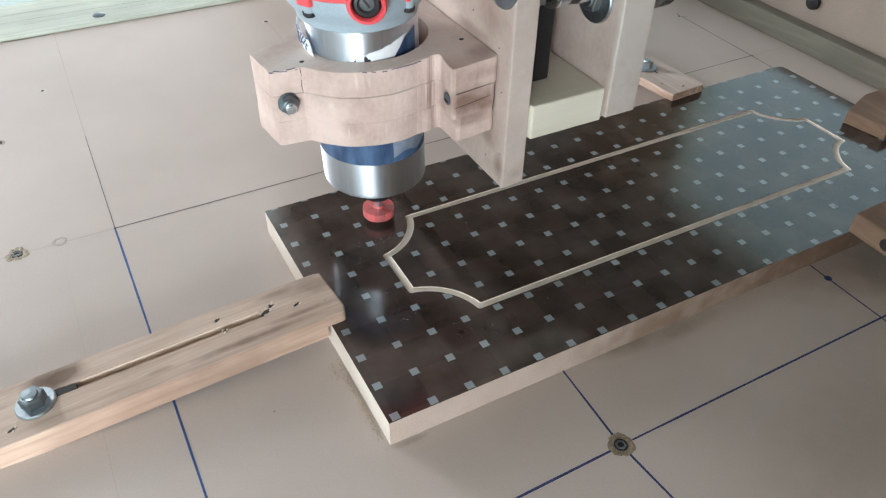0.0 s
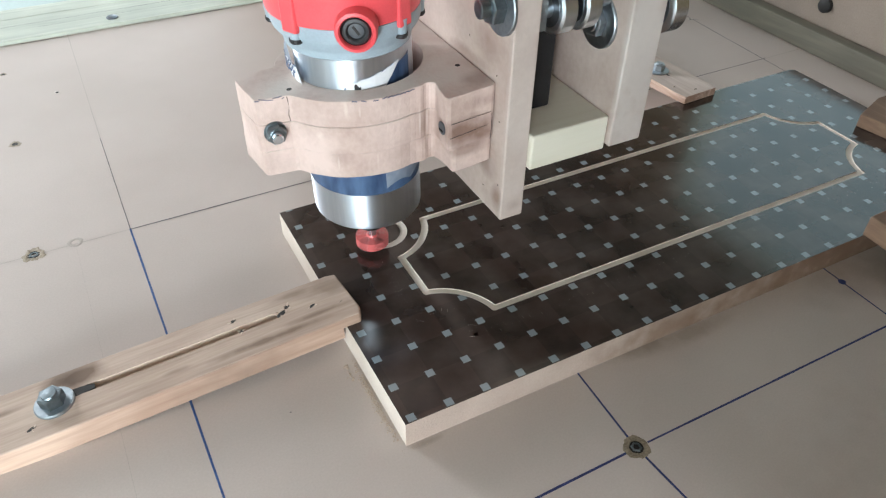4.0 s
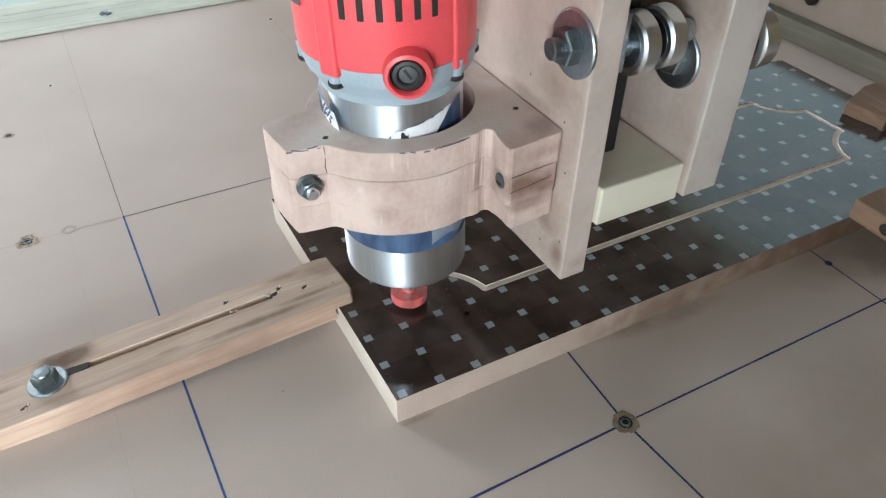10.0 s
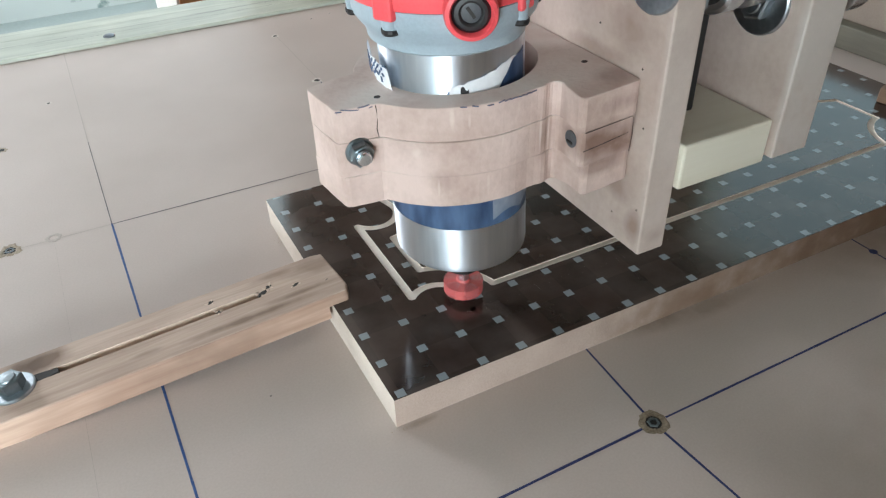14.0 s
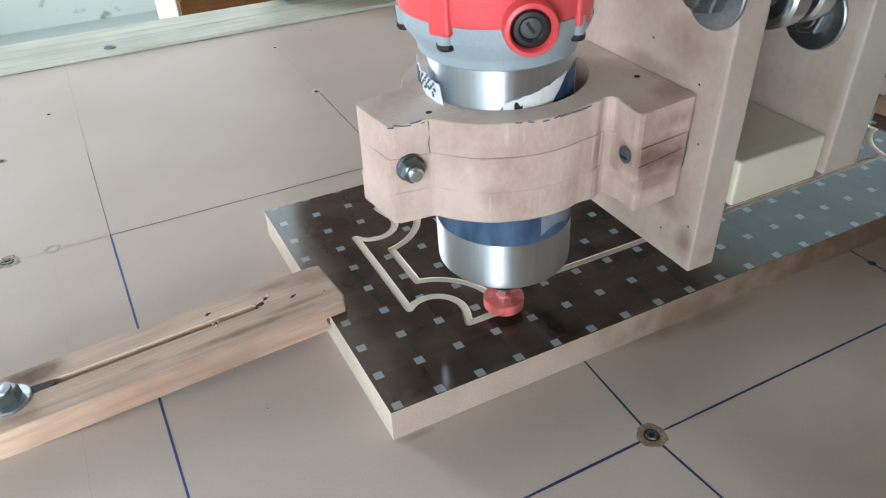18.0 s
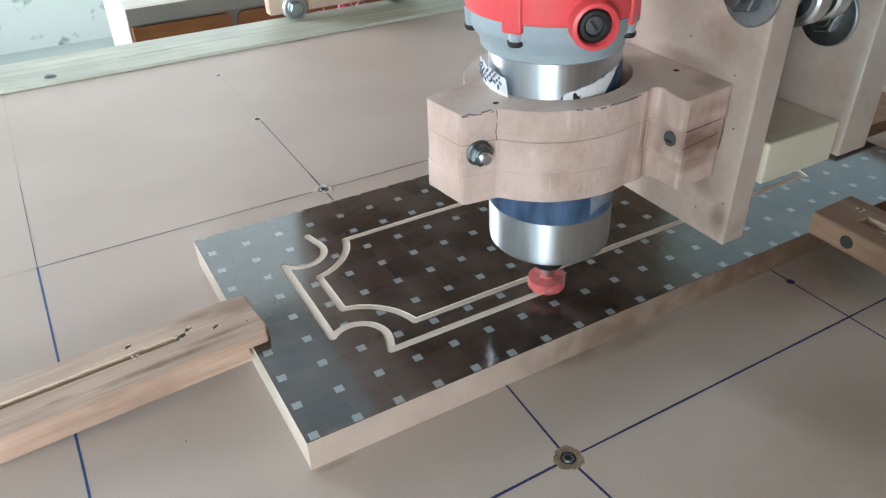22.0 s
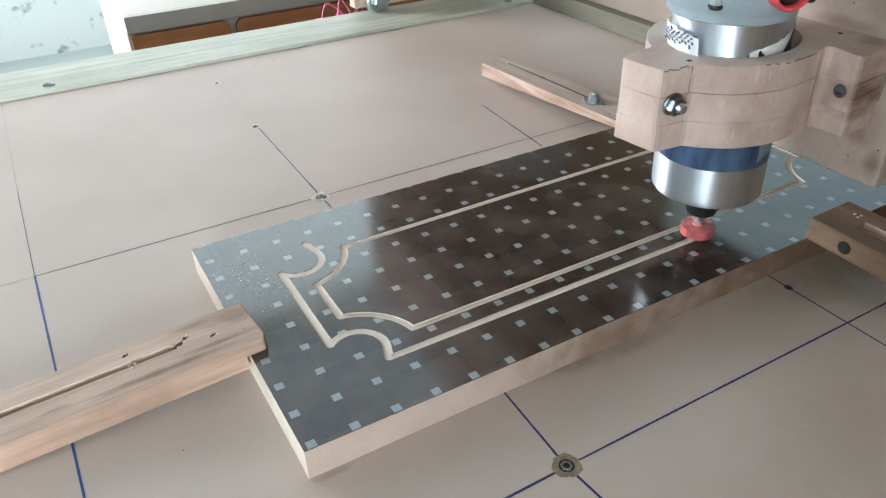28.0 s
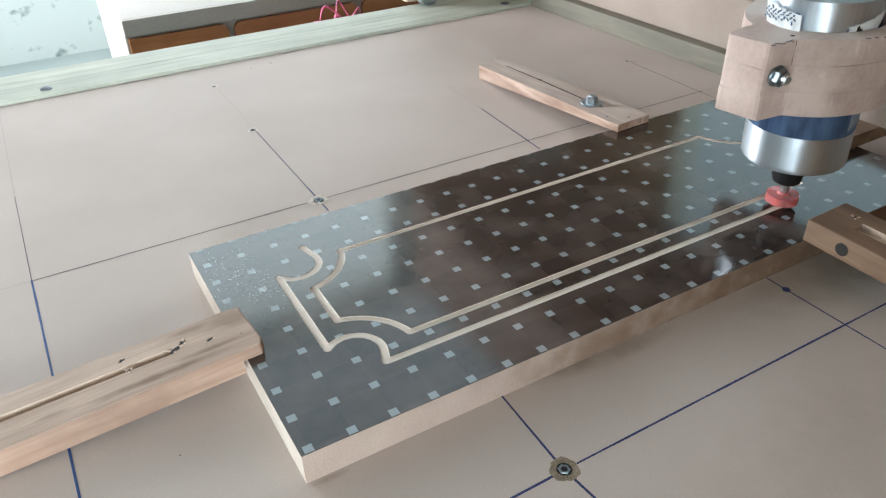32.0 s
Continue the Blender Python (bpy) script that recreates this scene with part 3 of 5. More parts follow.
def progress(t):
    return float(np.interp(t, [p[0] for p in PROGRESS], [p[1] for p in PROGRESS]))


def reached(s):
    return float(np.interp(s, [p[1] for p in PROGRESS], [p[0] for p in PROGRESS]))


STEPS = [k * 0.25 for k in range(129)]

# ---- the room ----
T = 1.8  # thickness of the board
ROOM = (-100, 300, -110, 345, -75, 265)


def wall_with_openings(name, axis, at, thick, lo, hi, openings, mat, label):
    """A wall across x or y; openings are (lo, hi, z0, z1) in order along it, with a second pair of heights for one above."""
    bm = bmesh.new()
    _, _, _, _, low, high = ROOM
    pieces, start = [], lo
    for a, b, *heights in openings:
        edges = [low, *heights, high]
        pieces += [(start, a, low, high)] + [(a, b, p, q) for p, q in zip(edges[::2], edges[1::2])]
        start = b
    pieces.append((start, hi, low, high))
    for p, q, r, s in pieces:
        if axis == "x":
            bm_box(at, at + thick, p, q, r, s, bm=bm)
        else:
            bm_box(p, q, at, at + thick, r, s, bm=bm)
    return tagged(part(name, bm, mat), label, "wall", kind="structure")


def build_room():
    x0, x1, y0, y1, z0, z1 = ROOM
    tagged(part("floor", bm_box(x0 - 15, x1 + 15, y0 - 15, y1 + 15, z0 - 10, z0), CONCRETE), "smooth grey cement floor of the workshop", "floor", kind="structure")
    roof = bmesh.new()  # unseen and kept dark, with an added opening over the far side of the room
    for a, b, c, d in ((x0 - 15, 15, y0 - 15, y1 + 15), (185, x1 + 15, y0 - 15, y1 + 15), (15, 185, y0 - 15, 141), (15, 185, 335, y1 + 15)):
        bm_box(a, b, c, d, z1, z1 + 10, bm=roof)
    tagged(part("ceiling", roof, CEILING), "dark unseen ceiling with an added roof opening", "ceiling", kind="structure")
    wall_with_openings("wall_west", "x", x0 - 15, 15, y0 - 15, y1 + 15, [(146, 264, 10, 98)], PLASTER, "pale plaster wall with a window opening")
    wall_with_openings("wall_east", "x", x1, 15, y0 - 15, y1 + 15, [(96, 244, 106, 244)], UNSEEN_WALL, "unseen brown wall with a high opening")
    wall_with_openings("wall_north", "y", y1, 15, x0, x1, [(1, 159, 13, 71, 148, 256)], PLASTER, "pale plaster wall with flaking green and white paint")
    wall_with_openings("wall_south", "y", y0 - 15, 15, x0, x1, [(-97, -35, 2, 50)], UNSEEN_WALL, "unseen brown wall with an opening added for the south light")
    # unseen wall, added to keep the south light off the bed's right
    wall_with_openings("wall_partition", "y", -74, 12, -36, x1, [], UNSEEN_WALL, "added unseen wall that shades the bed's front right")


def line_strip(a, b, width, mat, parent, z=0.012):
    d = Vector((b[0] - a[0], b[1] - a[1], 0)).normalized()
    n = Vector((-d.y, d.x, 0)) * width / 2
    bm = bmesh.new()
    count = max(2, int((Vector(b) - Vector(a)).length / 1.5))
    left, right = [], []
    for k in range(count + 1):
        p = Vector((a[0], a[1], z)).lerp(Vector((b[0], b[1], z)), k / count)
        wob = 1 + 0.35 * noise.noise((p.x * 1.7, p.y * 1.7, width))
        left.append(bm.verts.new(p + n * wob))
        right.append(bm.verts.new(p - n * wob))
    for k in range(count):
        bm.faces.new((right[k], right[k + 1], left[k + 1], left[k]))
    return part("drawn_line", bm, mat, parent)


def build_table():
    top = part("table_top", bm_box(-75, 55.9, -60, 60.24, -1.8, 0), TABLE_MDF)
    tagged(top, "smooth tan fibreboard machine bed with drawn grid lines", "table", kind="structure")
    side = part("table_top", bm_box(55.9, 110, -60, 60.3, -1.8, 0), TABLE_MDF)
    tagged(side, "tan fibreboard bed panel beyond the cross rail", "table", kind="structure")
    frame_bm = bmesh.new()
    for x in (-70, 100):
        for y in (-55, 62):
            bm_box(x, x + 6, y - 3, y + 3, -75, -1.8, 0.2, frame_bm)
    tagged(part("table_frame", frame_bm, PALE_WOOD), "square pale timber legs below the machine bed", "table", kind="structure")
    for x in (-9.4, 10.6, 30.6, 50.7):
        if x < 0:
            line_strip((x - 0.2, 61), (x - 0.1, 38), 0.05, FAINT, top)
            line_strip((x - 0.1, 38), (x + 0.05, 24.5), 0.05, PENCIL, top)
            line_strip((x + 0.05, 24.6), (x + 1.0, -25), 0.125, INK, top)
        elif x < 20:
            line_strip((x, 53.5), (x, 40), 0.05, FAINT, top)
            line_strip((x, 40), (x, 27), 0.085, GREY_INK, top)
            line_strip((x, 27), (x, 22.5), 0.1, NAVY_INK, top)
            line_strip((x + 0.2, -0.1), (x, -4.88), 0.13, NAVY_INK, top)
            line_strip((x + 0.05, -6.26), (x + 2.1, -28), 0.13, NAVY_INK, top)
        elif x < 40:
            line_strip((x + 0.35, 40), (x, 33), 0.05, FAINT, top)
            line_strip((x, 33), (x - 0.65, 22.6), 0.1, NAVY_INK, top)
            line_strip((x, -0.1), (x, -30), 0.105, NAVY_INK, top)
        else:
            line_strip((x + 0.6, 36), (x, 21), 0.08, PENCIL, top)
    line_strip((-60, 24.6), (-9.4, 24.5), 0.07, FAINT, top)
    line_strip((-9.4, 24.5), (51.2, 24.6), 0.085, PENCIL, top)
    line_strip((51.2, 24.6), (55.8, 24.6), 0.07, FAINT, top)
    line_strip((-12.9, 24), (-12.4, -12), 0.015, FAINT, top)
    line_strip((9.9, -5.62), (-40, -6.0), 0.13, NAVY_INK, top)
    line_strip((11.3, -5.6), (26, -5.63), 0.12, NAVY_INK, top)
    line_strip((26, -5.63), (55.8, -5.7), 0.11, NAVY_INK, top)
    part("drawn_dot", bm_lathe([(0, 0.014), (0.25, 0.014), (0.25, 0.0), (0, 0)], 14, m=Matrix.Translation((30.62, -1.65, 0))), NAVY_INK, top)
    for x, y, dx, dy in ((63.9, 54.4, 0.5, 0.1), (63.4, 40.7, 0.6, 0.05), (51.3, 35.2, 0.5, -0.5), (15.4, 56.8, 0.3, 0.05), (-4.5, 4.55, 0.08, 0.02), (20.5, 59.9, 2.5, 0.02), (2, 60.0, 5, 0.02), (33, 59.9, 3, 0.01), (-14, 60.0, 4, -0.02)):
        line_strip((x, y), (x + dx, y + dy), 0.09, PENCIL, top, 0.014)
    # sunken fixing sockets: a pale sanded ring, a hollow and the steel insert
    for x, y, r, steel in ((10.6, -5.57, 0.7, 1), (10.6, 24.47, 0.75, 1), (-15.5, 24.55, 0.7, 1), (10.45, 40.2, 0.5, 0), (10.5, 53.6, 0.4, 0), (-15.7, 39.97, 0.45, 0), (-11.8, 47.7, 0.28, 0),
                           (-15.9, 53.6, 0.3, 0), (-12.9, 24.7, 0.5, 2), (63.5, 54.4, 0.4, 0), (51.06, 35.3, 0.3, 0), (18.0, 57.5, 0.2, 0)):
        m = Matrix.Translation((x, y, 0))
        bm = bm_lathe([(r * 0.5, 0.004), (r * 0.62, 0.022), (r * 0.82, 0.026), (r, 0.008), (r * 0.98, 0.0), (r * 0.5, 0.0)], 28, m=m, closed=True)
        for v in bm.verts:  # the edge is ragged
            a = math.atan2(v.co.y - y, v.co.x - x)
            k = 1 + (0.05 * math.sin(3 * a + x) + 0.04 * math.sin(7 * a + y) + 0.03 * math.sin(13 * a)) * (2.4 if y > 20 and steel < 2 else 1)
            v.co.x, v.co.y = x + (v.co.x - x) * k, y + (v.co.y - y) * k
            if y > 20 and steel == 1 and v.co.z > 0.015:
                v.co.z += 0.05 * max(0, math.sin(5 * a + x))
        rim_mat, rim_label = (FAINT, "faint drawn ring") if steel == 2 else (DIRTY_RIM, "grimy rim of a fixing hole") if y < 0 else (TORN_RIM, "torn white rim of a fixing hole") if x > -14 else (RIM, "sanded rim of a fixing hole")
        part("socket_rim", bm, rim_mat, top, rim_label)
        if steel == 2:
            continue
        # flat disc, the shade of the hole painted on the uncut bed
        part("socket_hole", bm_lathe([(0, 0.006), (r * 0.54, 0.012), (r * 0.54, 0.0), (0, 0)], 24, m=m), HOLLOW_SHADE, top, "dark fixing hole")
        if steel:
            rim = bm_lathe([(r * 0.26, 0.012), (r * 0.26, 0.05), (r * 0.4, 0.05), (r * 0.43, 0.02), (r * 0.43, 0.012)], 6, m=m @ Matrix.Rotation(0.4, 4, "Z"), closed=True)
            part("hex_insert", rim, DULL_ZINC, top, "dull steel hexagon insert")
    return top


def build_rails():
    rail = thing("side_rail", 0, 0, 0, "pale greenish softwood rail screwed along the bed", "rail", kind="structure")
    part("plank", bm_box(-75, 110, 60.35, 66.1, -1.8, 0.35, 0.08), GREEN_WOOD, rail)
    part("track", bm_box(-75, 110, 66.2, 69.2, -1.8, 0.3, 0.1), GREEN_WOOD, rail)
    for x0, x1, y, w in ((-30, 8, 63.9, 0.05), (4, 40, 64.3, 0.07), (38, 75, 64.0, 0.05), (-60, -34, 64.1, 0.06), (-12, 20, 62.8, 0.03), (25, 52, 61.6, 0.03)):
        line_strip((x0, y), (x1, y + 0.25), w, PENCIL, rail, 0.362)
    for x in (-40, -4.9, 53, 80):
        screw = bm_lathe([(0, 0.33), (0.62, 0.33), (0.6, 0.43), (0.35, 0.55), (0, 0.57)], 20, m=Matrix.Translation((x, 62.0, 0)))
        part("screw_head", screw, DARK_STEEL, rail, "dull round screw head", smooth=True)
    cross = thing("cross_rail", 0, 0, 0, "greyed timber batten across the end of the bed", "rail", kind="structure")
    part("batten", bm_box(56, 57.6, -60, 60.2, 0, 2.2, 0.12), wood_surface("greyed_softwood", (0.22, 0.205, 0.16), (0.13, 0.12, 0.095), along=1, grain=60), cross)
    end = thing("end_panel", 0, 0, 0, "upright tan fibreboard end panel with dark bolt heads", "panel", kind="structure")
    part("sheet", bm_box(57.7, 59.5, -60, 60.2, 0, 7.4, 0.1), OLD_MDF, end)
    for y in (24.6, -14, 50):
        part("bolt_head", bm_lathe([(0, 0), (0.75, 0), (0.7, 0.35), (0.45, 0.5), (0, 0.5)], 20, m=facing(57.7, y, 4.25, -1, 0)), BLACK, end, "dark round bolt head", smooth=True)


# ---- the laminated board with its grooves ----
GROOVE_W, GROOVE_D, LAM = 0.46, 0.10, 0.035


def sweep_box(points, headings, w, z0, z1, bm):
    prev = None
    for (x, y), h in zip(points, headings):
        n = Vector((-math.sin(h), math.cos(h), 0))
        ring = [bm.verts.new(Vector((x, y, z)) + n * k) for k, z in ((-w / 2, z0), (w / 2, z0), (w / 2, z1), (-w / 2, z1))]
        if prev:
            for i in range(4):
                j = (i + 1) % 4
                bm.faces.new((prev[i], prev[j], ring[j], ring[i]))
        else:
            bm.faces.new(ring[::-1])
        prev = ring
    bm.faces.new(prev)


def arc_points(cx, cy, r, a0, a1, n=18):
    pts, heads = [], []
    for k in range(n + 1):
        a = a0 + (a1 - a0) * k / n
        pts.append((cx + r * math.cos(a), cy + r * math.sin(a)))
        heads.append(a + math.copysign(math.pi / 2, a1 - a0))
    return pts, heads


def groove_cutters():
    """Closed solids, one for each stretch of groove, with round ends where the cutter turned."""
    z0, z1 = T - GROOVE_D, T + 1
    solids = []

    def add(points, heads):
        bm = bmesh.new()
        sweep_box(points, heads, GROOVE_W, z0 - 0.0011 * len(solids), z1, bm)
        solids.append(bm)

    def round_end(x, y):
        r, low = GROOVE_W / 2 + 0.004, z0 - 0.003 - 0.0007 * len(solids)
        solids.append(bm_lathe([(0, low), (r, low), (r, z1), (0, z1)], 22, m=Matrix.Translation((x, y, 0)) @ Matrix.Rotation(0.13 * len(solids), 4, "Z")))

    R, XL, XR, YL, YH = 2.95, 5.3, 42.65, 4.97, 14.42
    shift, wide = 0.78, 3.82  # the corner arcs are a little flatter than quarter circles
    reach = math.degrees(math.asin(shift / wide))
    straight = lambda a, b: add([a, b], [math.atan2(b[1] - a[1], b[0] - a[0])] * 2)
    straight((XL, YL + R), (XL, YH - R))
    straight((XR, YL + R), (XR, YH - R))
    straight((XL + R, YL), (XR - R, YL))
    straight((XL + R, YH), (XR - R, YH))
    for cx, cy, a0 in ((XL, YL, 0), (XR, YL, 90), (XR, YH, 180), (XL, YH, 270)):
        dx, dy = math.cos(radians(a0 + 45)) * shift * 1.414, math.sin(radians(a0 + 45)) * shift * 1.414
        add(*arc_points(cx - dx, cy - dy, wide, radians(a0 + reach), radians(a0 + 90 - reach)))
        round_end(cx + R * math.cos(radians(a0)), cy + R * math.sin(radians(a0)))
        round_end(cx + R * math.cos(radians(a0 + 90)), cy + R * math.sin(radians(a0 + 90)))
    straight(START, TOP_ENTRY)
    add(*arc_points(*TOP_C, TOP_R, A_IN, A_OUT, 26))
    straight((LINE_X, TOP_Y), (LINE_X, LOW_Y))
    add(*arc_points(*LOW_C, LOW_R, B_IN, B_OUT, 28))
    straight(LOW_EXIT, HOOK)
    straight(HOOK, way(S_END)[:2])
    for s in (0, S0, S1, S2, S3, S4):
        round_end(*way(s)[:2])
    return solids


def carve(ob, cutters):
    """Cuts the solids out of the mesh one after another and keeps the plain result."""
    for tool in cutters:
        mod = ob.modifiers.new("cut", "BOOLEAN")
        mod.object, mod.operation, mod.solver = tool, "DIFFERENCE", "EXACT"
        dg = bpy.context.evaluated_depsgraph_get()
        me = bpy.data.meshes.new_from_object(ob.evaluated_get(dg))
        ob.modifiers.clear()
        ob.data = me


def plan_uv(me):
    """A UV map that holds the plan's metres."""
    uv = me.uv_layers.get("plan") or me.uv_layers.new(name="plan")
    co = np.zeros(len(me.vertices) * 3)
    me.vertices.foreach_get("co", co)
    idx = np.zeros(len(me.loops), int)
    me.loops.foreach_get("vertex_index", idx)
    uv.data.foreach_set("uv", co.reshape(-1, 3)[idx, :2].ravel())


BOARD_OUTLINE = [(0.12, -0.15), (48.4, -0.2), (48.4, 19.1), (47.9, 19.33), (-0.1, 19.33)]


def build_board():
    board = thing("workpiece_board", 0, 0, 0, "dark brown laminated fibreboard panel printed with pale squares, being grooved", "board")
    tools = []
    for bm in groove_cutters():
        tools.append(part("tool", bm, EDGE_MDF))
    core = part("core", bm_prism(BOARD_OUTLINE, 0.0, T - LAM), EDGE_MDF, board, "raw pale fibreboard core with milled grooves")
    face = part("laminate_face", bm_prism(BOARD_OUTLINE, T - LAM + 0.002, T), LAMINATE, board, "glossy dark brown laminate printed with pale squares")
    for ob in (core, face):
        carve(ob, tools)
    for ob in tools:
        bpy.data.objects.remove(ob)
    for ob, mat in ((core, EDGE_MDF), (face, LAMINATE)):
        ob.data.materials.clear()
        ob.data.materials.append(mat)
        ob.data.polygons.foreach_set("material_index", [0] * len(ob.data.polygons))
    core.data.materials.append(LIT_SIDE_MDF)
    core.data.materials.append(SHADED_FRONT_MDF)  # the sawn rim is older and browner than the fresh grooves, its front painted shaded
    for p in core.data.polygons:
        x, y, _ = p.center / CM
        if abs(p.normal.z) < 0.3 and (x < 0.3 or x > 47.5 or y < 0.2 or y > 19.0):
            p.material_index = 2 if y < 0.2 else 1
    plan_uv(face.data)
    return board


STRIP_LEN = 0.4


def build_strips(board):
    """The facing strip in the cut's way, in short pieces that the cutter loosens one by one."""
    pieces = []
    breaks = sorted({0.0, S0, S1, S2, S3, S4, S_END})
    spans = []
    for a, b in zip(breaks, breaks[1:]):
        n = max(1, round((b - a) / STRIP_LEN))
        spans += [(a + (b - a) * k / n, a + (b - a) * (k + 1) / n) for k in range(n)]
    for a, b in spans:
        mid = (a + b) / 2
        mx, my, mh = way(mid)
        bm = bmesh.new()
        rings = []
        for s in (a + 0.0005, mid, b - 0.0005):
            x, y, h = way(s)
            n = Vector((-math.sin(h), math.cos(h)))
            w = GROOVE_W / 2 - 0.0008
            rings.append([(x + n.x * w * k, y + n.y * w * k) for k in (-1, 1)])
        low, high = [], []
        for (l, r) in rings:
            low.append([bm.verts.new((p[0] - mx, p[1] - my, -LAM / 2)) for p in (l, r)])
            high.append([bm.verts.new((p[0] - mx, p[1] - my, LAM / 2)) for p in (l, r)])
        tops = []
        for i in range(2):
            tops.append(bm.faces.new((high[i][0], high[i + 1][0], high[i + 1][1], high[i][1])))
            bm.faces.new((low[i][0], low[i][1], low[i + 1][1], low[i + 1][0]))
            for e in (0, 1):
                bm.faces.new((low[i][e], low[i + 1][e], high[i + 1][e], high[i][e]))
        for i in (0, 2):
            bm.faces.new((low[i][0], low[i][1], high[i][1], high[i][0]))
        for f in bm.faces:
            f.material_index = 1
        for f in tops:
            f.material_index = 0
        ob = part("groove_chip", bm, [LAMINATE, EDGE_MDF], board)
        uv = ob.data.uv_layers.new(name="plan")
        for loop in ob.data.loops:
            co = ob.data.vertices[loop.vertex_index].co
            uv.data[loop.index].uv = (co.x + mx * CM, co.y + my * CM)
        ob.location = (mx * CM, my * CM, (T - LAM / 2 - (0.0 if S0 < mid < S1 or S2 < mid < S3 else 0.0025)) * CM)
        pieces.append((ob, mid, mx, my, mh))
    for s in (0.0, S0, S1, S2, S3, S4):  # round pieces where the cutter turned
        mx, my, mh = way(s)
        bm = bm_lathe([(0, -LAM / 2 - 0.004), (GROOVE_W / 2, -LAM / 2 - 0.004), (GROOVE_W / 2, LAM / 2 - 0.006), (0, LAM / 2 - 0.006)], 22)
        for f in bm.faces:
            f.material_index = 0 if f.calc_center_median().z > LAM / 2 - 0.01 else 1
        ob = part("groove_chip", bm, [LAMINATE, EDGE_MDF], board)
        uv = ob.data.uv_layers.new(name="plan")
        for loop in ob.data.loops:
            co = ob.data.vertices[loop.vertex_index].co
            uv.data[loop.index].uv = (co.x + mx * CM, co.y + my * CM)
        ob.location = (mx * CM, my * CM, (T - LAM / 2) * CM)
        pieces.append((ob, s, mx, my, mh))
    return pieces


# ---- hold-down bars ----
def bar(label, outline, thick, slot, mat, tilt=0.0, base=0.0, lip=None, foot=0.0):
    """A slotted timber bar from its plan; tilt lifts its tip, base is the height of its underside, lip (x, height) frees the tip."""
    cx, cy = outline[0]
    ob = thing("hold_down_bar", cx, cy, base, label, "clamp", group="hold-down bars")
    ob.matrix_world = pose(cx * CM, cy * CM, base * CM, 0, -tilt, 0)
    body = part("body", bm_prism([(x - cx, y - cy) for x, y in outline], foot, thick, 0.1), mat, ob)
    tools = []
    if slot:
        x0, x1, y0, y1 = slot
        tools.append(part("tool", bm_box(x0 - cx, x1 - cx, y0 - cy, y1 - cy, thick * 0.7, thick + 1), mat))
    if lip:
        tools.append(part("tool", bm_box(lip[0] - cx, 9, -20, 20, -3, lip[1]), mat))
    for t in tools:
        t.matrix_world = ob.matrix_world
    bpy.context.view_layer.update()
    if tools:
        carve(body, tools)
    for t in tools:
        bpy.data.objects.remove(t)
    body.data.materials.clear()
    body.data.materials.append(mat)
    body.data.materials.append(TORN_FIBRE)  # the slot shows fresher wood
    body.data.polygons.foreach_set("material_index", [0] * len(body.data.polygons))
    if slot:
        for p in body.data.polygons:
            x, y, z = p.center / CM
            if thick * 0.6 < z < thick - 0.02 and slot[0] - cx - 0.05 < x < slot[1] - cx + 0.05 and slot[2] - cy - 0.05 < y < slot[3] - cy + 0.05:
                p.material_index = 1
    return ob


def hollow(parent, x, y, z, r, stretch=1.5, turn=0.0):
    r *= 0.85
    m = Matrix.Translation((x, y, z)) @ Matrix.Rotation(turn, 4, "Z") @ Matrix.Diagonal((stretch, 0.8, 1, 1))
    # dark disc in place of a real dent, its shade put into the colour
    part("chipped_hollow", bm_lathe([(0, 0.006), (r * 0.8, 0.007), (r, 0.004), (r, -0.05), (0, -0.05)], 9, m=m), HOLLOW_SHADE, parent, "small dark chipped hollow")
    for k in range(3):  # pale fibres torn up round it
        a = turn + 2.2 * k + 7 * x
        px, py = x + math.cos(a) * r * stretch, y + math.sin(a) * r
        w = r * (0.5 + 0.2 * math.sin(5 * x + k))
        chip = bm_prism([(-w, -w * 0.5), (w * 0.3, -w * 0.7), (w * 1.3, 0), (w * 0.4, w * 0.6), (-w * 0.8, w * 0.4)], -0.02, 0.03)
        bmesh.ops.transform(chip, matrix=Matrix.Translation((px, py, z)) @ Matrix.Rotation(a, 4, "Z") @ Matrix.Rotation(-0.25, 4, "Y"), verts=chip.verts)
        part("torn_fibre", chip, TORN_FIBRE, parent, "pale torn fibres")


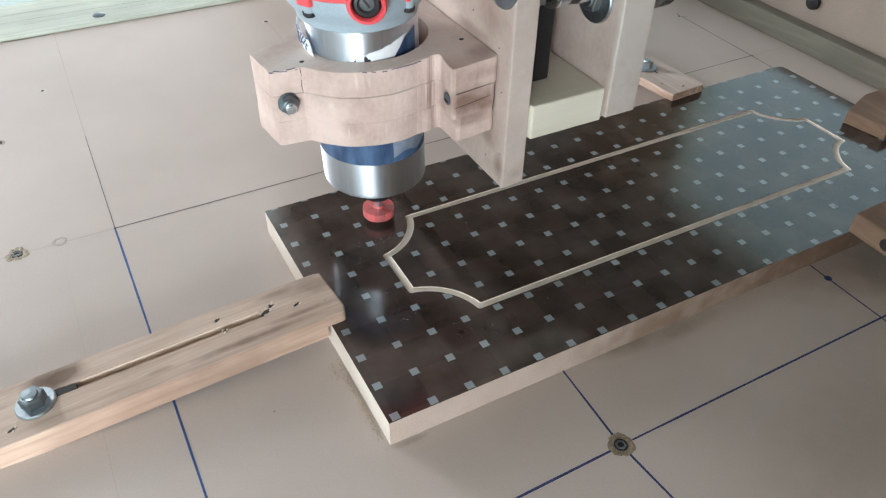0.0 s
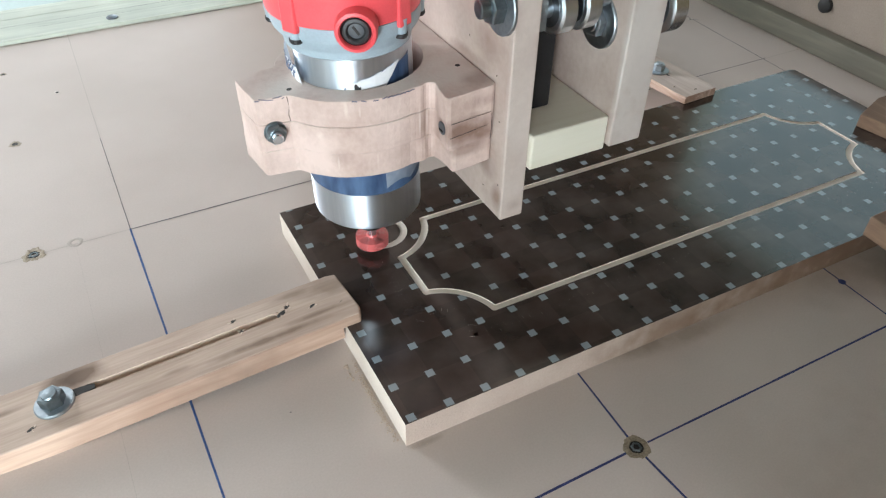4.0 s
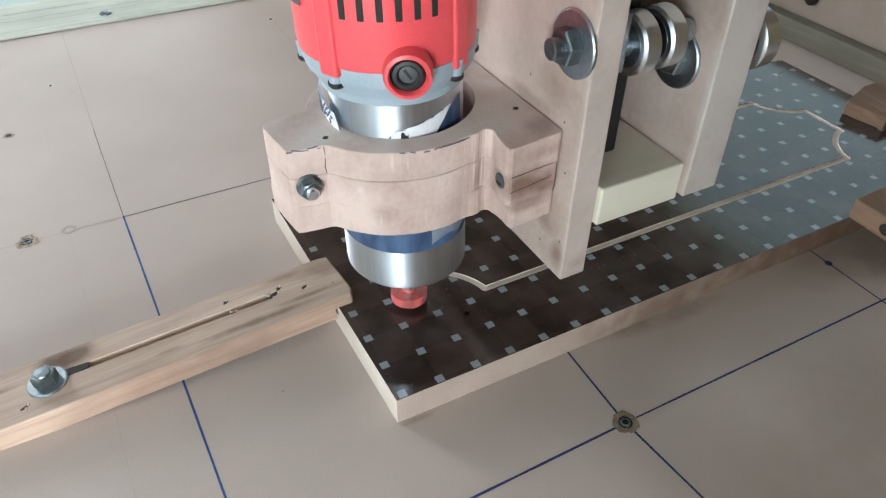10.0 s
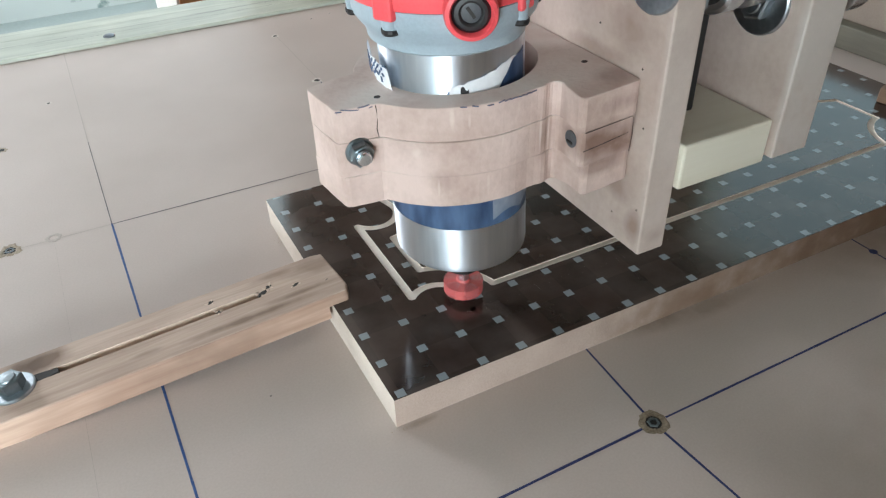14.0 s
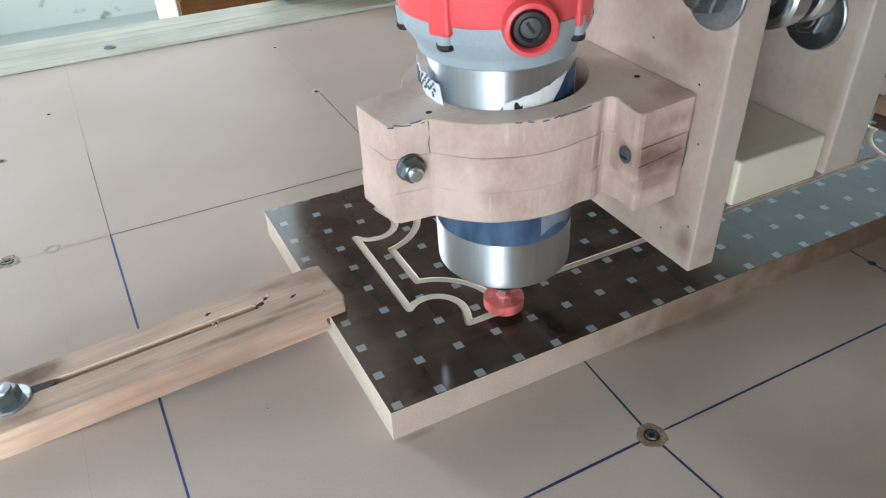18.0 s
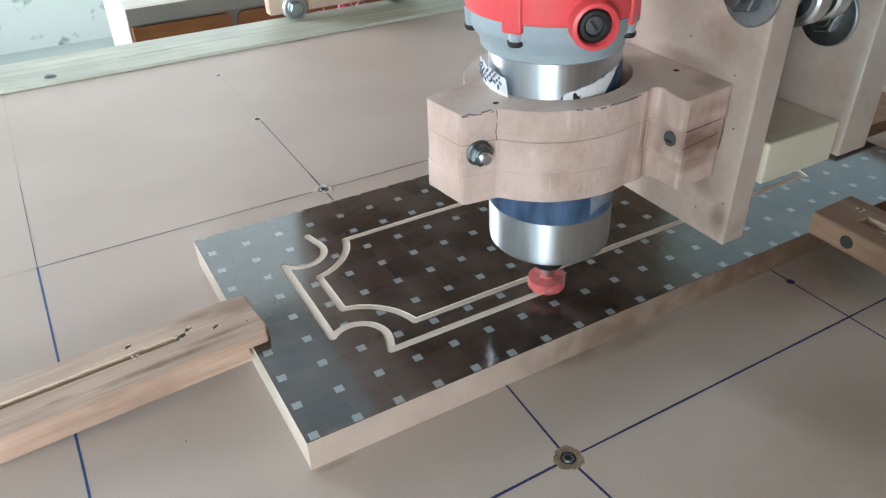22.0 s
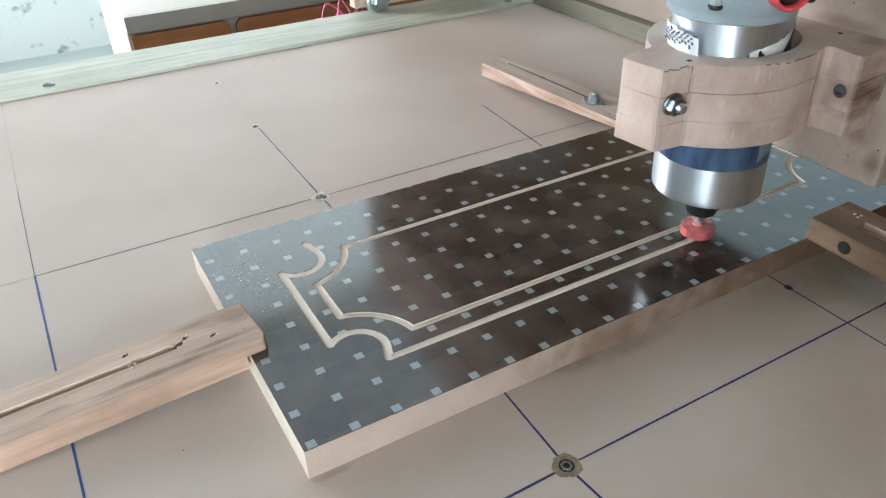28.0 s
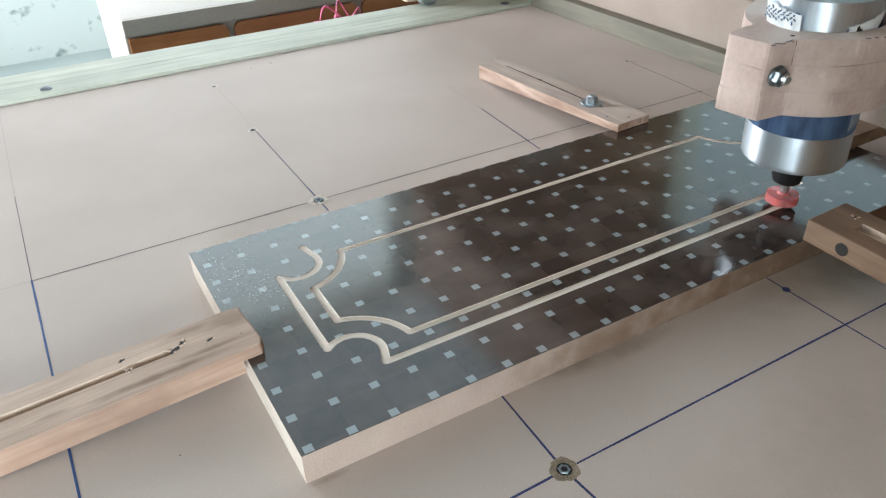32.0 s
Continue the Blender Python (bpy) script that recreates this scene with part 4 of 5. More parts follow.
def build_bars():
    a = bar("brown hardwood bar with a long slot, bolted to the bed", [(0.95, 7.4), (1.15, 7.9), (0.85, 11.15), (0.3, 11.2), (-9, 11.3), (-21.5, 11.4), (-21.5, 7.4)], 1.3,
            (-14, -3.1, 9.35, 9.85), BROWN_WOOD, tilt=3.7, base=1.22, lip=(-0.15, 0.62), foot=-0.22)
    body = a.children[0]
    body.data.materials.append(SANDED_WOOD)  # the top is dull with dust
    for p in body.data.polygons:
        if p.material_index == 0 and p.normal.z > 0.8 and p.center.z > 1.0 * CM:
            p.material_index = 2
    bm = bm_prism([(-16.0, 1.92), (-14.9, 1.93), (-14.1, 2.05), (-14.1, 2.32), (-14.8, 2.46), (-16.0, 2.5)], 1.1, 1.312)
    # dark piece that paints the shade in the slot's end
    part("slot_end", bm, HOLLOW_SHADE, a, "dark end of the slot")
    bolt(a, Matrix.Translation((-16.1, 2.0, 1.3)), 0.64, 0.6, 1.0, head_mat=DULL_ZINC)
    for x, y, r, k in ((-6.5, 3.0, 0.17, 1.3), (-3.9, 2.2, 0.22, 1.8), (-3.5, 2.55, 0.2, 1.2), (-2.2, 1.9, 0.13, 2.2), (-6.3, 2.0, 0.16, 1.0), (-0.6, 1.4, 0.05, 2), (-17.3, 0.9, 0.14, 2.2)):
        hollow(a, x, y, 1.3, r, k, 0.4)
    b = thing("hold_down_bar", 36, 26, 0, "weathered brown bar bolted to the bed behind the board", "clamp", group="hold-down bars")
    bm = bm_prism([(2.35, -7.2), (2.5, -6.4), (2.3, 2), (1.9, 14.9), (-1.15, 14.0), (-1.2, 9.8), (-1.3, 1.5), (-1.35, -6.2), (-1.2, -7.4)], 0, 1, 0.05)
    top_at = lambda y: 1.45 + 1.05 * min((14.0 - y) / 21.4, 1.0)
    for v in bm.verts:  # the underside rises from the bed to the board, the top a little less
        u = min(max((14.0 - v.co.y) / 20.4, 0.0), 1.0)
        low, high = 0.01 + 1.82 * u, top_at(v.co.y)
        v.co.z = low + (high - low) * v.co.z
    body = part("body", bm, GREY_BROWN, b)
    body.data.materials.append(DUSTY_WOOD)  # sawdust lies on the top
    for p in body.data.polygons:
        p.material_index = 1 if p.normal.z > 0.6 else 0
    bolt(b, Matrix.Translation((0.28, -2.2, top_at(-2.2) + 0.01)) @ Matrix.Rotation(radians(2.8), 4, "X"), 0.52, 0.55, 0.95)
    bm = bm_prism([(0.38, -3.5), (0.5, -3.5), (0.82, 6.2), (0.86, 11.9), (0.79, 11.9), (0.72, 6.4)], 0, 1)
    for v in bm.verts:
        v.co.z = top_at(v.co.y) + (0.03 if v.co.z > 0.5 else -0.05)
    # thin dark strip painting the shade of an uncut slot
    part("slot_line", bm, HOLLOW_SHADE, b, "narrow dark slot")
    for x, y, r in ((0.8, 6.0, 0.2), (0.6, -6.6, 0.12), (-0.7, -5.4, 0.1)):
        hollow(b, x, y, top_at(y) + 0.005, r)
    c = bar("reddish brown hardwood bar clamping the edge of the board", [(33.4, -0.1), (37.2, 0.0), (37.2, -16), (33.0, -16)], 1.5, (34.7, 35.7, -9, -2.2), RED_WOOD, base=1.82)
    part("cross_hole", bm_lathe([(0, 0), (0.42, 0), (0.4, 0.02), (0, 0.02)], 20, m=facing(-0.075, -2.6, 0.72, -1, 0)), HOLLOW_SHADE, c, "dark bored cross hole")
    hollow(c, 2.6, -1.4, 1.5, 0.2, 1.0)
    part("packing_block", bm_box(0.3, 3.4, -15.8, -12.5, -1.8, -0.01, 0.05), MDF, c, "offcut block under the tail")
    d = bar("reddish brown bar holding the far end of the board", [(44.9, 9.7), (50, 10.6), (59.5, 10.6), (59.5, 6), (44.9, 5.6)], 1.1, None, RED_WOOD, base=1.82)
    bpy.data.objects.remove(d.children[0])
    part("body", bm_prism([(0, 0), (3.6, 1.2), (10.9, 1.2), (10.9, -3.2), (0.6, -3.3)], 0, 1.1, 0.06), RED_WOOD, d)


# ---- router, carriage and gantry ----
def build_router():
    r = thing("router", 0, 0, 0, "red and grey router motor with bright steel nose", "router")
    part("nose_ring", bm_lathe([(0, 5.7), (2.2, 5.7), (2.85, 5.6), (3.05, 5.62), (3.15, 5.75), (3.17, 5.95), (3.17, 8.04), (0, 8.04)], 72), TURNED, r, "bright brushed steel nose ring", True)
    part("blue_film", bm_lathe([(3.16, 8.04), (3.18, 8.08), (3.19, 10.6), (3.0, 10.6)], 72), BLUE_TAPE, r, "torn dark blue film wrapped round the nose", True)
    part("steel_barrel", bm_lathe([(3.08, 10), (3.08, 16.5), (2.6, 16.5)], 72), TURNED, r, "bright steel barrel", True)
    nut = bm_lathe([(0, 3.62), (0.66, 3.62), (0.86, 3.74), (0.96, 4.1), (1.0, 5.72), (0, 5.72)], 28)
    part("collet_nut", nut, BLACK, r, "black collet nut", True)
    shaft = part("bit_shank", bm_lathe([(0, 2.6), (0.3, 2.6), (0.3, 4.3), (0, 4.3)], 20), STEEL, r, "thin steel shank", True)
    bit = part("router_bit", None, BIT_RED, r, "red-coated spinning cutter")
    # a stem with five broad coated wings; spinning, they blur into a disc
    bm = bm_lathe([(0, 1.62), (0.12, 1.62), (0.2, 1.85), (0.3, 2.0), (0.42, 2.1), (0.42, 2.62), (0.33, 2.8), (0, 2.8)], 24)
    for k in range(5):
        rim = [(0.3 * math.cos(radians(d)), 0.3 * math.sin(radians(d))) for d in (-29, 29)]
        rim += [(1.03 * math.cos(radians(d)), 1.03 * math.sin(radians(d))) for d in range(29, -30, -5)]
        before = set(bm.verts)
        bm_prism([(x, y) for x, y in rim][::-1], 2.1, 2.66, bm=bm)
        wing = [v for v in bm.verts if v not in before]
        for v in wing:
            v.co.z += (0.04 if v.co.z > 2.3 else 0.12) * (1 - v.co.xy.length) * 1.5
        bmesh.ops.rotate(bm, matrix=Matrix.Rotation(math.pi * 2 / 5 * k, 3, "Z"), verts=wing)
    bmesh.ops.recalc_face_normals(bm, faces=bm.faces)
    bmesh.ops.scale(bm, vec=(CM, CM, CM), verts=bm.verts)
    bm.to_mesh(bit.data)
    bm.free()
    for k in range(5):
        m = Matrix.Rotation(math.pi * 2 / 5 * k, 4, "Z")
        blade = bm_box(0.42, 1.045, -0.05, 0.03, 2.06, 2.7)
        bmesh.ops.transform(blade, matrix=m @ Matrix.Rotation(radians(-28), 4, "Z"), verts=blade.verts)
        part("cutting_edge", blade, STEEL, bit, "bright carbide edge")
    grey = [(2.9, 16.5), (3.14, 16.45), (3.26, 16.55), (3.3, 16.85), (3.38, 17.0), (3.72, 17.48), (3.79, 17.7), (3.81, 18.25), (3.65, 18.3)]
    part("gear_housing", bm_lathe(grey, 72, m=Matrix.Translation((-0.15, 0.08, 0))), GREY_CAST, r, "grey cast housing", True)
    red = [(3.7, 18.25), (3.86, 18.3), (3.9, 18.6), (3.9, 20.5), (3.86, 25), (3.75, 30), (3.3, 31), (0, 31)]
    part("motor_body", bm_lathe(red, 72, m=Matrix.Translation((-0.2, 0.1, 0))), RED_PLASTIC, r, "glossy red plastic motor body", True)
    for k in range(7):  # cooling slots in the front of the body
        a = radians(-149 + k * 10.8)
        slot = bm_box(-0.14, 0.14, -0.1, 0.06, -1.5, 1.5, 0.05)
        bmesh.ops.transform(slot, matrix=Matrix.Translation((3.87 * math.cos(a) - 0.2, 3.87 * math.sin(a) + 0.1, 21.9)) @ Matrix.Rotation(a - math.pi / 2, 4, "Z"), verts=slot.verts)
        part("cooling_slot", slot, HOLLOW_SHADE, r, "dark cooling slot")
    for deg in (-151, -64):  # ribs of the red body
        a = radians(deg)
        rib = bm_box(-0.45, 0.45, -0.25, 0.18, 17.9, 30, 0.12)
        bmesh.ops.transform(rib, matrix=Matrix.Translation((3.84 * math.cos(a) - 0.2, 3.84 * math.sin(a) + 0.1, 0)) @ Matrix.Rotation(a - math.pi / 2, 4, "Z"), verts=rib.verts)
        part("body_rib", rib, RED_PLASTIC, r)
    for deg in (-151, -66, -20, 160):  # screws where the housing meets the body
        a = radians(deg)
        m = Matrix.Translation((3.66 * math.cos(a) - 0.15, 3.66 * math.sin(a) + 0.08, 17.75))
        lug = bm_lathe([(0, -0.2), (0.3, -0.2), (0.36, 0.55), (0, 0.55)], 18, m=m)
        lug = part("screw_lug", lug, GREY_CAST, r, smooth=True)
        part("screw", bm_lathe([(0.14, -0.4), (0.3, -0.42), (0.36, -0.32), (0.36, -0.19), (0, -0.19), (0, -0.3), (0.12, -0.3)], 14, m=m), BLACK, lug, "dark screw")
        part("screw_socket", bm_lathe([(0, -0.41), (0.12, -0.41), (0.15, -0.36), (0.15, -0.25), (0, -0.25)], 12, m=m), STEEL, lug, "bright screw centre", True)
    m = facing(-0.95, -3.5, 18.42, -0.42, -0.91)
    knob = part("brush_collar", bm_lathe([(0.72, 0.2), (0.72, 0.85), (0.79, 0.95), (0.93, 0.9), (0.99, 0.75), (1.02, -0.6), (0.72, -0.6)], 40, m=m, closed=True), RED_PLASTIC, r, "raised red plastic collar", True)
    cap = part("brush_cap", bm_lathe([(0, 0.52), (0.36, 0.52), (0.38, 0.72), (0.46, 0.78), (0.6, 0.76), (0.72, 0.6), (0.72, 0.1), (0, 0.1)], 36, m=m), BLACK, r, "black slotted brush cap", True)
    part("cap_face", bm_lathe([(0, 0.62), (0.44, 0.62), (0.5, 0.58), (0.5, 0.5), (0, 0.5)], 30, m=m), DULL_GREY, cap, "worn dark grey cap face", True)
    slot = bm_box(-0.06, 0.06, -0.24, 0.24, 0.6, 0.64)
    bmesh.ops.transform(slot, matrix=m @ Matrix.Rotation(0.6, 4, "Z"), verts=slot.verts)
    part("screwdriver_slot", slot, HOLLOW_SHADE, cap)
    def wrap(a0, a1, radius, low, high, n=14):
        """A thin curved piece on the round body; low and high give its edges along 0 to 1."""
        bm = bmesh.new()
        prev = None
        for k in range(n + 1):
            a = radians(a0 + (a1 - a0) * k / n)
            ring = [bm.verts.new((q * math.cos(a), q * math.sin(a), z)) for q, z in ((radius, low(k / n)), (radius, high(k / n)), (radius + 0.01, high(k / n)), (radius + 0.01, low(k / n)))]
            if prev:
                for i in range(4):
                    bm.faces.new((prev[i], prev[(i + 1) % 4], ring[(i + 1) % 4], ring[i]))
            prev = ring
        return bm

    sticker = part("sticker", wrap(150, 188, 4.13, lambda u: 20.6 + 0.5 * u * u, lambda u: 24.5), WHITE_FILM, r, "white rating sticker with a dark lower edge", True)
    part("sticker_edge", wrap(158, 188, 4.134, lambda u: 20.15 + 0.3 * u, lambda u: 20.62 + 0.5 * u), DULL_GREY, sticker, "dark lower edge", True)
    part("film_patch", wrap(-90, -40, 3.198, lambda u: 8.35 + 0.3 * abs(math.sin(u * 5)), lambda u: 10.4), GREY_FILM, r, "greyed torn film on the nose", True)
    part("film_fold", wrap(-99, -90, 3.2, lambda u: 8.25, lambda u: 10.4, 4), BLUE_TAPE, r, "darker fold of blue film", True)
    # torn film remnants on the barrel: (angles, heights at both ends, stand-off)
    for a0, a1, h0, h1, off, mat, lab in ((-120, -64, 14.7, 15.95, 0.03, WHITE_FILM, "torn white film remnant"), (-96, -48, 15.2, 16.0, 0.015, BLUE_TAPE, "torn blue film remnant"),
                                          (152, 196, 16.0, 15.4, 0.24, WHITE_FILM, "crumpled printed film remnant"), (-130, -100, 14.4, 14.95, 0.02, BLUE_TAPE, "torn blue film remnant")):
        bm = bmesh.new()
        n = 16
        prev = None
        for k in range(n + 1):
            a = radians(a0 + (a1 - a0) * k / n)
            rr = 3.09 + off * (0.6 + 0.8 * abs(noise.noise((k * 0.9, 2.0, a0))))
            top = h0 + (h1 - h0) * k / n + 0.14 * noise.noise((k * 0.8, a0, 0.5))
            foot = 13.8 + (top - 13.83) * max(0.0, (k / n - 0.5) / 0.5) if a0 == -120 else 13.8  # the white piece is torn off aslant
            pair = [bm.verts.new((rr * math.cos(a), rr * math.sin(a), foot)), bm.verts.new(((rr + off) * math.cos(a), (rr + off) * math.sin(a), top))]
            if prev:
                bm.faces.new((prev[0], pair[0], pair[1], prev[1]))
            prev = pair
        film = part("torn_film", bm, mat, r, lab)
        if a0 == -120:
            part("print_bar", wrap(-112, -106, 3.15, lambda u: 14.4, lambda u: 14.72 + 0.1 * math.sin(6 * u)), BLACK, film, "black printed mark")
        if a0 == 152:  # blue print on the crumpled piece, too torn to read
            for k in range(30):
                b0, z = 154 + 1.3 * k, 14.75 + 0.85 * ((k * 0.618) % 1.0)
                a = radians(b0)
                mark = bm_box(-0.07 - 0.05 * (k % 3), 0.08, -0.012, 0.012, -0.04, 0.05)
                bmesh.ops.transform(mark, matrix=Matrix.Translation((3.5 * math.cos(a), 3.5 * math.sin(a), z)) @ Matrix.Rotation(a - math.pi / 2 + 0.1, 4, "Z") @ Matrix.Rotation(2.2 * math.sin(b0), 4, "Y"), verts=mark.verts)
                part("print_bar", mark, BLUE_TAPE, film)
    for ob in r.children_recursive:  # the whole motor leans a little in its clamp
        if ob is bit or ob.parent is bit:
            continue
        for v in ob.data.vertices:
            z = v.co.z
            v.co.x, v.co.y = v.co.x - 0.027 * z, v.co.y + 0.011 * z
            v.co.z = z - 0.004 * min(max((z - 0.148) / 0.016, 0.0), 1.0)
    return r, bit


def roller(parent, m, radius=1.3, wide=0.9):
    w = part("roller", bm_lathe([(radius * 0.35, 0), (radius * 0.9, 0), (radius, 0.1), (radius, wide - 0.1), (radius * 0.9, wide), (radius * 0.35, wide)], 32, m=m, closed=True), STEEL, parent, "bright ball bearing roller", True)
    part("roller_seal", bm_lathe([(0, -0.02), (radius * 0.72, -0.02), (radius * 0.72, wide + 0.02), (0, wide + 0.02)], 28, m=m), DARK_STEEL, w, "dark bearing seal", True)
    return w


def worn(outline, step, amount, seed):
    """The outline cut into short steps, its corners rubbed round and its edge uneven."""
    pts = []
    n = len(outline)
    for i in range(n):
        a, b = Vector(outline[i]), Vector(outline[(i + 1) % n])
        k = max(1, int((b - a).length / step))
        pts += [a.lerp(b, j / k) for j in range(k)]
    out = []
    for i, p in enumerate(pts):
        q = (pts[i - 1] + 2 * p + pts[(i + 1) % len(pts)]) / 4
        out.append((q.x + amount * noise.noise((q.x * 1.3, q.y * 1.3, seed)), q.y + amount * noise.noise((q.x * 1.3, q.y * 1.3, seed + 9))))
    return out


def patch(outline, depth=0.008):
    """A thin flat piece standing in the x-z plane, facing -y."""
    bm = bm_prism(outline, 0, depth)
    bmesh.ops.transform(bm, matrix=Matrix.Rotation(math.pi / 2, 4, "X"), verts=bm.verts)
    return bm


def build_carriage():
    c = thing("router_carriage", 0, 0, 0, "dusty fibreboard router carriage with a split clamp block and side plates", "machine carriage")
    # split clamp block: three stacked layers round the barrel
    for lo, hi, grow, back in ((10.2, 11.645, -0.03, 0.4), (11.65, 13.195, 0.03, 0.1), (13.2, 14.65, 0.0, 0.0)):
        pts = [(-6.5, 1.7), (-6.22 - grow, -1.08), (-4.62, -1.45)]
        for k in range(21):
            d = 198 + (285 - 198) * k / 20
            R = 4.72 - 0.48 * math.sin(min(1.0, (d - 198) / 60) * math.pi / 2) + grow  # the bulge flattens towards its middle
            pts.append((R * math.cos(radians(d)), R * math.sin(radians(d))))
        # saw steps where the bulge runs out into the right-hand block
        for k, (u, v) in enumerate(((1.4, -4.24), (1.43, -4.14), (1.68, -4.1), (1.7, -4.02), (1.9, -4.04), (2.06, -4.1), (2.12, -4.3), (2.1, -4.5))):
            pts.append((u + back * 0.3 + 0.05 * math.sin(k * 2.3 + lo), v))
        pts += [(1.95 + back, -5.2), (1.86 + back, -6.05 + back * 0.3), (4.62, -6.0 + back * 0.3), (4.62, 5.2), (1.0, 5.2)]
        pts += [(4.7 * math.cos(radians(a)), 4.7 * math.sin(radians(a))) for a in range(95, 160, 9)] + [(-5.0, 1.9)]
        part("clamp_layer", bm_ring_prism(worn(pts, 0.22, 0.035, lo), 3.2, lo, hi, 0.03), CLAMP_MDF, c)
    # bolt and nut through the clamp's ear
    m = facing(-5.42, -1.2, 12.75, -0.12, -1)
    # dark disc right of the nut: scorch together with the nut's painted shadow
    part("burnt_recess", bm_lathe([(0, 0.02), (0.62, 0.03), (0.72, 0.015), (0.72, -0.1), (0, -0.1)], 24, m=m @ Matrix.Translation((0.25, 0.12, 0))), SCORCH_SHADOW_MDF, c, "dark brown disc by the nut, scorch and painted shadow")
    bolt(c, m, 0.52, 0.4, 0.6, DULL_ZINC, stub=0.0, name="clamp_nut")
    part("stud_end", bm_lathe([(0, 0.4), (0.29, 0.4), (0.29, 0.82), (0.23, 0.9), (0, 0.9)], 20, m=m), STEEL, c, "bright stud end", True)
    hole = part("sunk_screw", bm_lathe([(0, 0), (0.36, 0), (0.36, 0.03), (0.3, 0.045), (0, 0.045)], 24, m=facing(2.0, -5.3, 12.65, -1, 0) @ Matrix.Translation((0, 0, -0.005))), DULL_GREY, c, "dark sunk screw head")
    part("screw_slot", bm_box(1.9, 1.95, -5.47, -5.13, 12.61, 12.69), HOLLOW_SHADE, hole)
    # cracks and drawn marks on the block
    for x0, z0, x1, z1, y in ((2.1, 12.35, 3.1, 12.4, -6.0), (3.1, 12.4, 4.3, 12.5, -6.0), (4.44, 11.6, 4.5, 12.3, -6.0), (4.5, 12.3, 4.46, 13.1, -6.0), (2.1, 13.17, 4.4, 13.2, -6.04)):
        d = Vector((x1 - x0, z1 - z0)).normalized() * 0.018
        bm = patch([(x0 + d.y, z0 - d.x), (x1 + d.y * 0.4, z1 - d.x * 0.4), (x1 - d.y * 0.4, z1 + d.x * 0.4), (x0 - d.y, z0 + d.x)])
        bmesh.ops.translate(bm, vec=(0, y, 0), verts=bm.verts)
        part("crack", bm, HOLLOW_SHADE, c, "thin dark crack")
    strokes = [(-6.1 + 0.22 * k, -1.1 - 0.045 * k, 14.6 + 0.05 * math.sin(k * 1.7), -11) for k in range(7)]
    strokes += [(4.27 * math.cos(radians(d)), 4.27 * math.sin(radians(d)), 14.59 + 0.05 * math.sin(d * 1.9), d + 90) for d in (-118, -112, -104, -98, -94.6, -91.2, -87.8, -84.4, -81, -77.6)]
    for x, y, z, turn in strokes:
        mark = bm_box(-0.13, 0.13, -0.006, 0.02, -0.022, 0.022)
        bmesh.ops.transform(mark, matrix=Matrix.Translation((x, y - 0.02, z)) @ Matrix.Rotation(radians(turn), 4, "Z") @ Matrix.Rotation(0.25 * math.sin(3 * x), 4, "Y"), verts=mark.verts)
        part("drawn_mark", mark, GREY_INK, c, "greyed pen mark")
    for x, y in ((-4.35, -0.9), (3.9, -3.3)):
        part("pilot_hole", bm_lathe([(0, 14.658), (0.12, 14.658), (0.14, 14.65), (0.14, 14.6), (0, 14.6)], 12, m=Matrix.Translation((x, y, 0))), HOLLOW_SHADE, c, "small pilot hole")
    for x0, z0, x1, z1 in ((-4.66, 14.6, -4.6, 14.05), (-4.6, 14.05, -4.68, 13.6), (-4.68, 13.6, -4.62, 13.2)):
        bm = patch([(x0 - 0.02, z0), (x1 - 0.012, z1), (x1 + 0.015, z1), (x0 + 0.02, z0)])
        bmesh.ops.translate(bm, vec=(0, -1.44, 0), verts=bm.verts)
        part("crack", bm, HOLLOW_SHADE, c, "thin dark crack")
    for ob in c.children:  # the block sits askew: its ear hangs lower than its root
        for v in ob.data.vertices:
            v.co.z += 0.07 * (v.co.x - 0.004)
    for y, z in ((-6.4, 13.0), (-5.9, 15.3), (-3.1, 16.3), (-6.7, 9.3), (-5.2, 8.4)):
        part("pilot_hole", bm_lathe([(0, 0.006), (0.045, 0.008), (0.06, -0.05), (0, -0.05)], 10, m=facing(4.68, y, z, -1, 0)), HOLLOW_SHADE, c, "small pilot hole")
    # side plates, spacer block and back plate
    part("side_plate", bm_box(4.68, 6.1, -7.15, 9, 7.2, 32, 0.08), DUSTY_MDF, c, "thick dusty fibreboard side plate")
    part("side_plate", bm_box(11.0, 13.1, -7.75, 9, 10.5, 32, 0.08), DUSTY_MDF, c, "thick dusty fibreboard side plate")
    part("spacer_block", bm_box(6.13, 10.97, -7.4, 9, 10.2, 12.25, 0.1), PALE_WOOD, c, "pale softwood block between the plates")
    part("back_board", bm_box(6.13, 10.97, 7.2, 9, 12.3, 32, 0.1), MDF, c)
    part("guide_bar", bm_box(7.0, 8.7, -5.0, -3.7, 12.26, 32, 0.1), BLACK, c, "black square guide bar")
    # roller bolts
    bolt(c, facing(4.66, -5.95, 18.85, -1, 0), 0.8, 0.6, 1.4, ZINC, stub=0.45, head_mat=DULL_ZINC)
    bolt(c, facing(10.98, -5.4, 16.8, -1, 0), 0.8, 0.4, 1.45, ZINC)
    part("roller_axle", bm_lathe([(0, 0), (0.5, 0), (0.5, 4.6), (0, 4.6)], 20, m=facing(6.12, -5.9, 18.3, 1, 0)), ZINC, c, smooth=True)
    roller(c, facing(7.3, -5.9, 18.3, 1, 0), 1.33, 0.9)
    roller(c, facing(8.7, -5.9, 18.3, 1, 0), 1.33, 0.9)
    roller(c, facing(13.6, -6.4, 17.5, 1, 0), 1.45, 1.0)
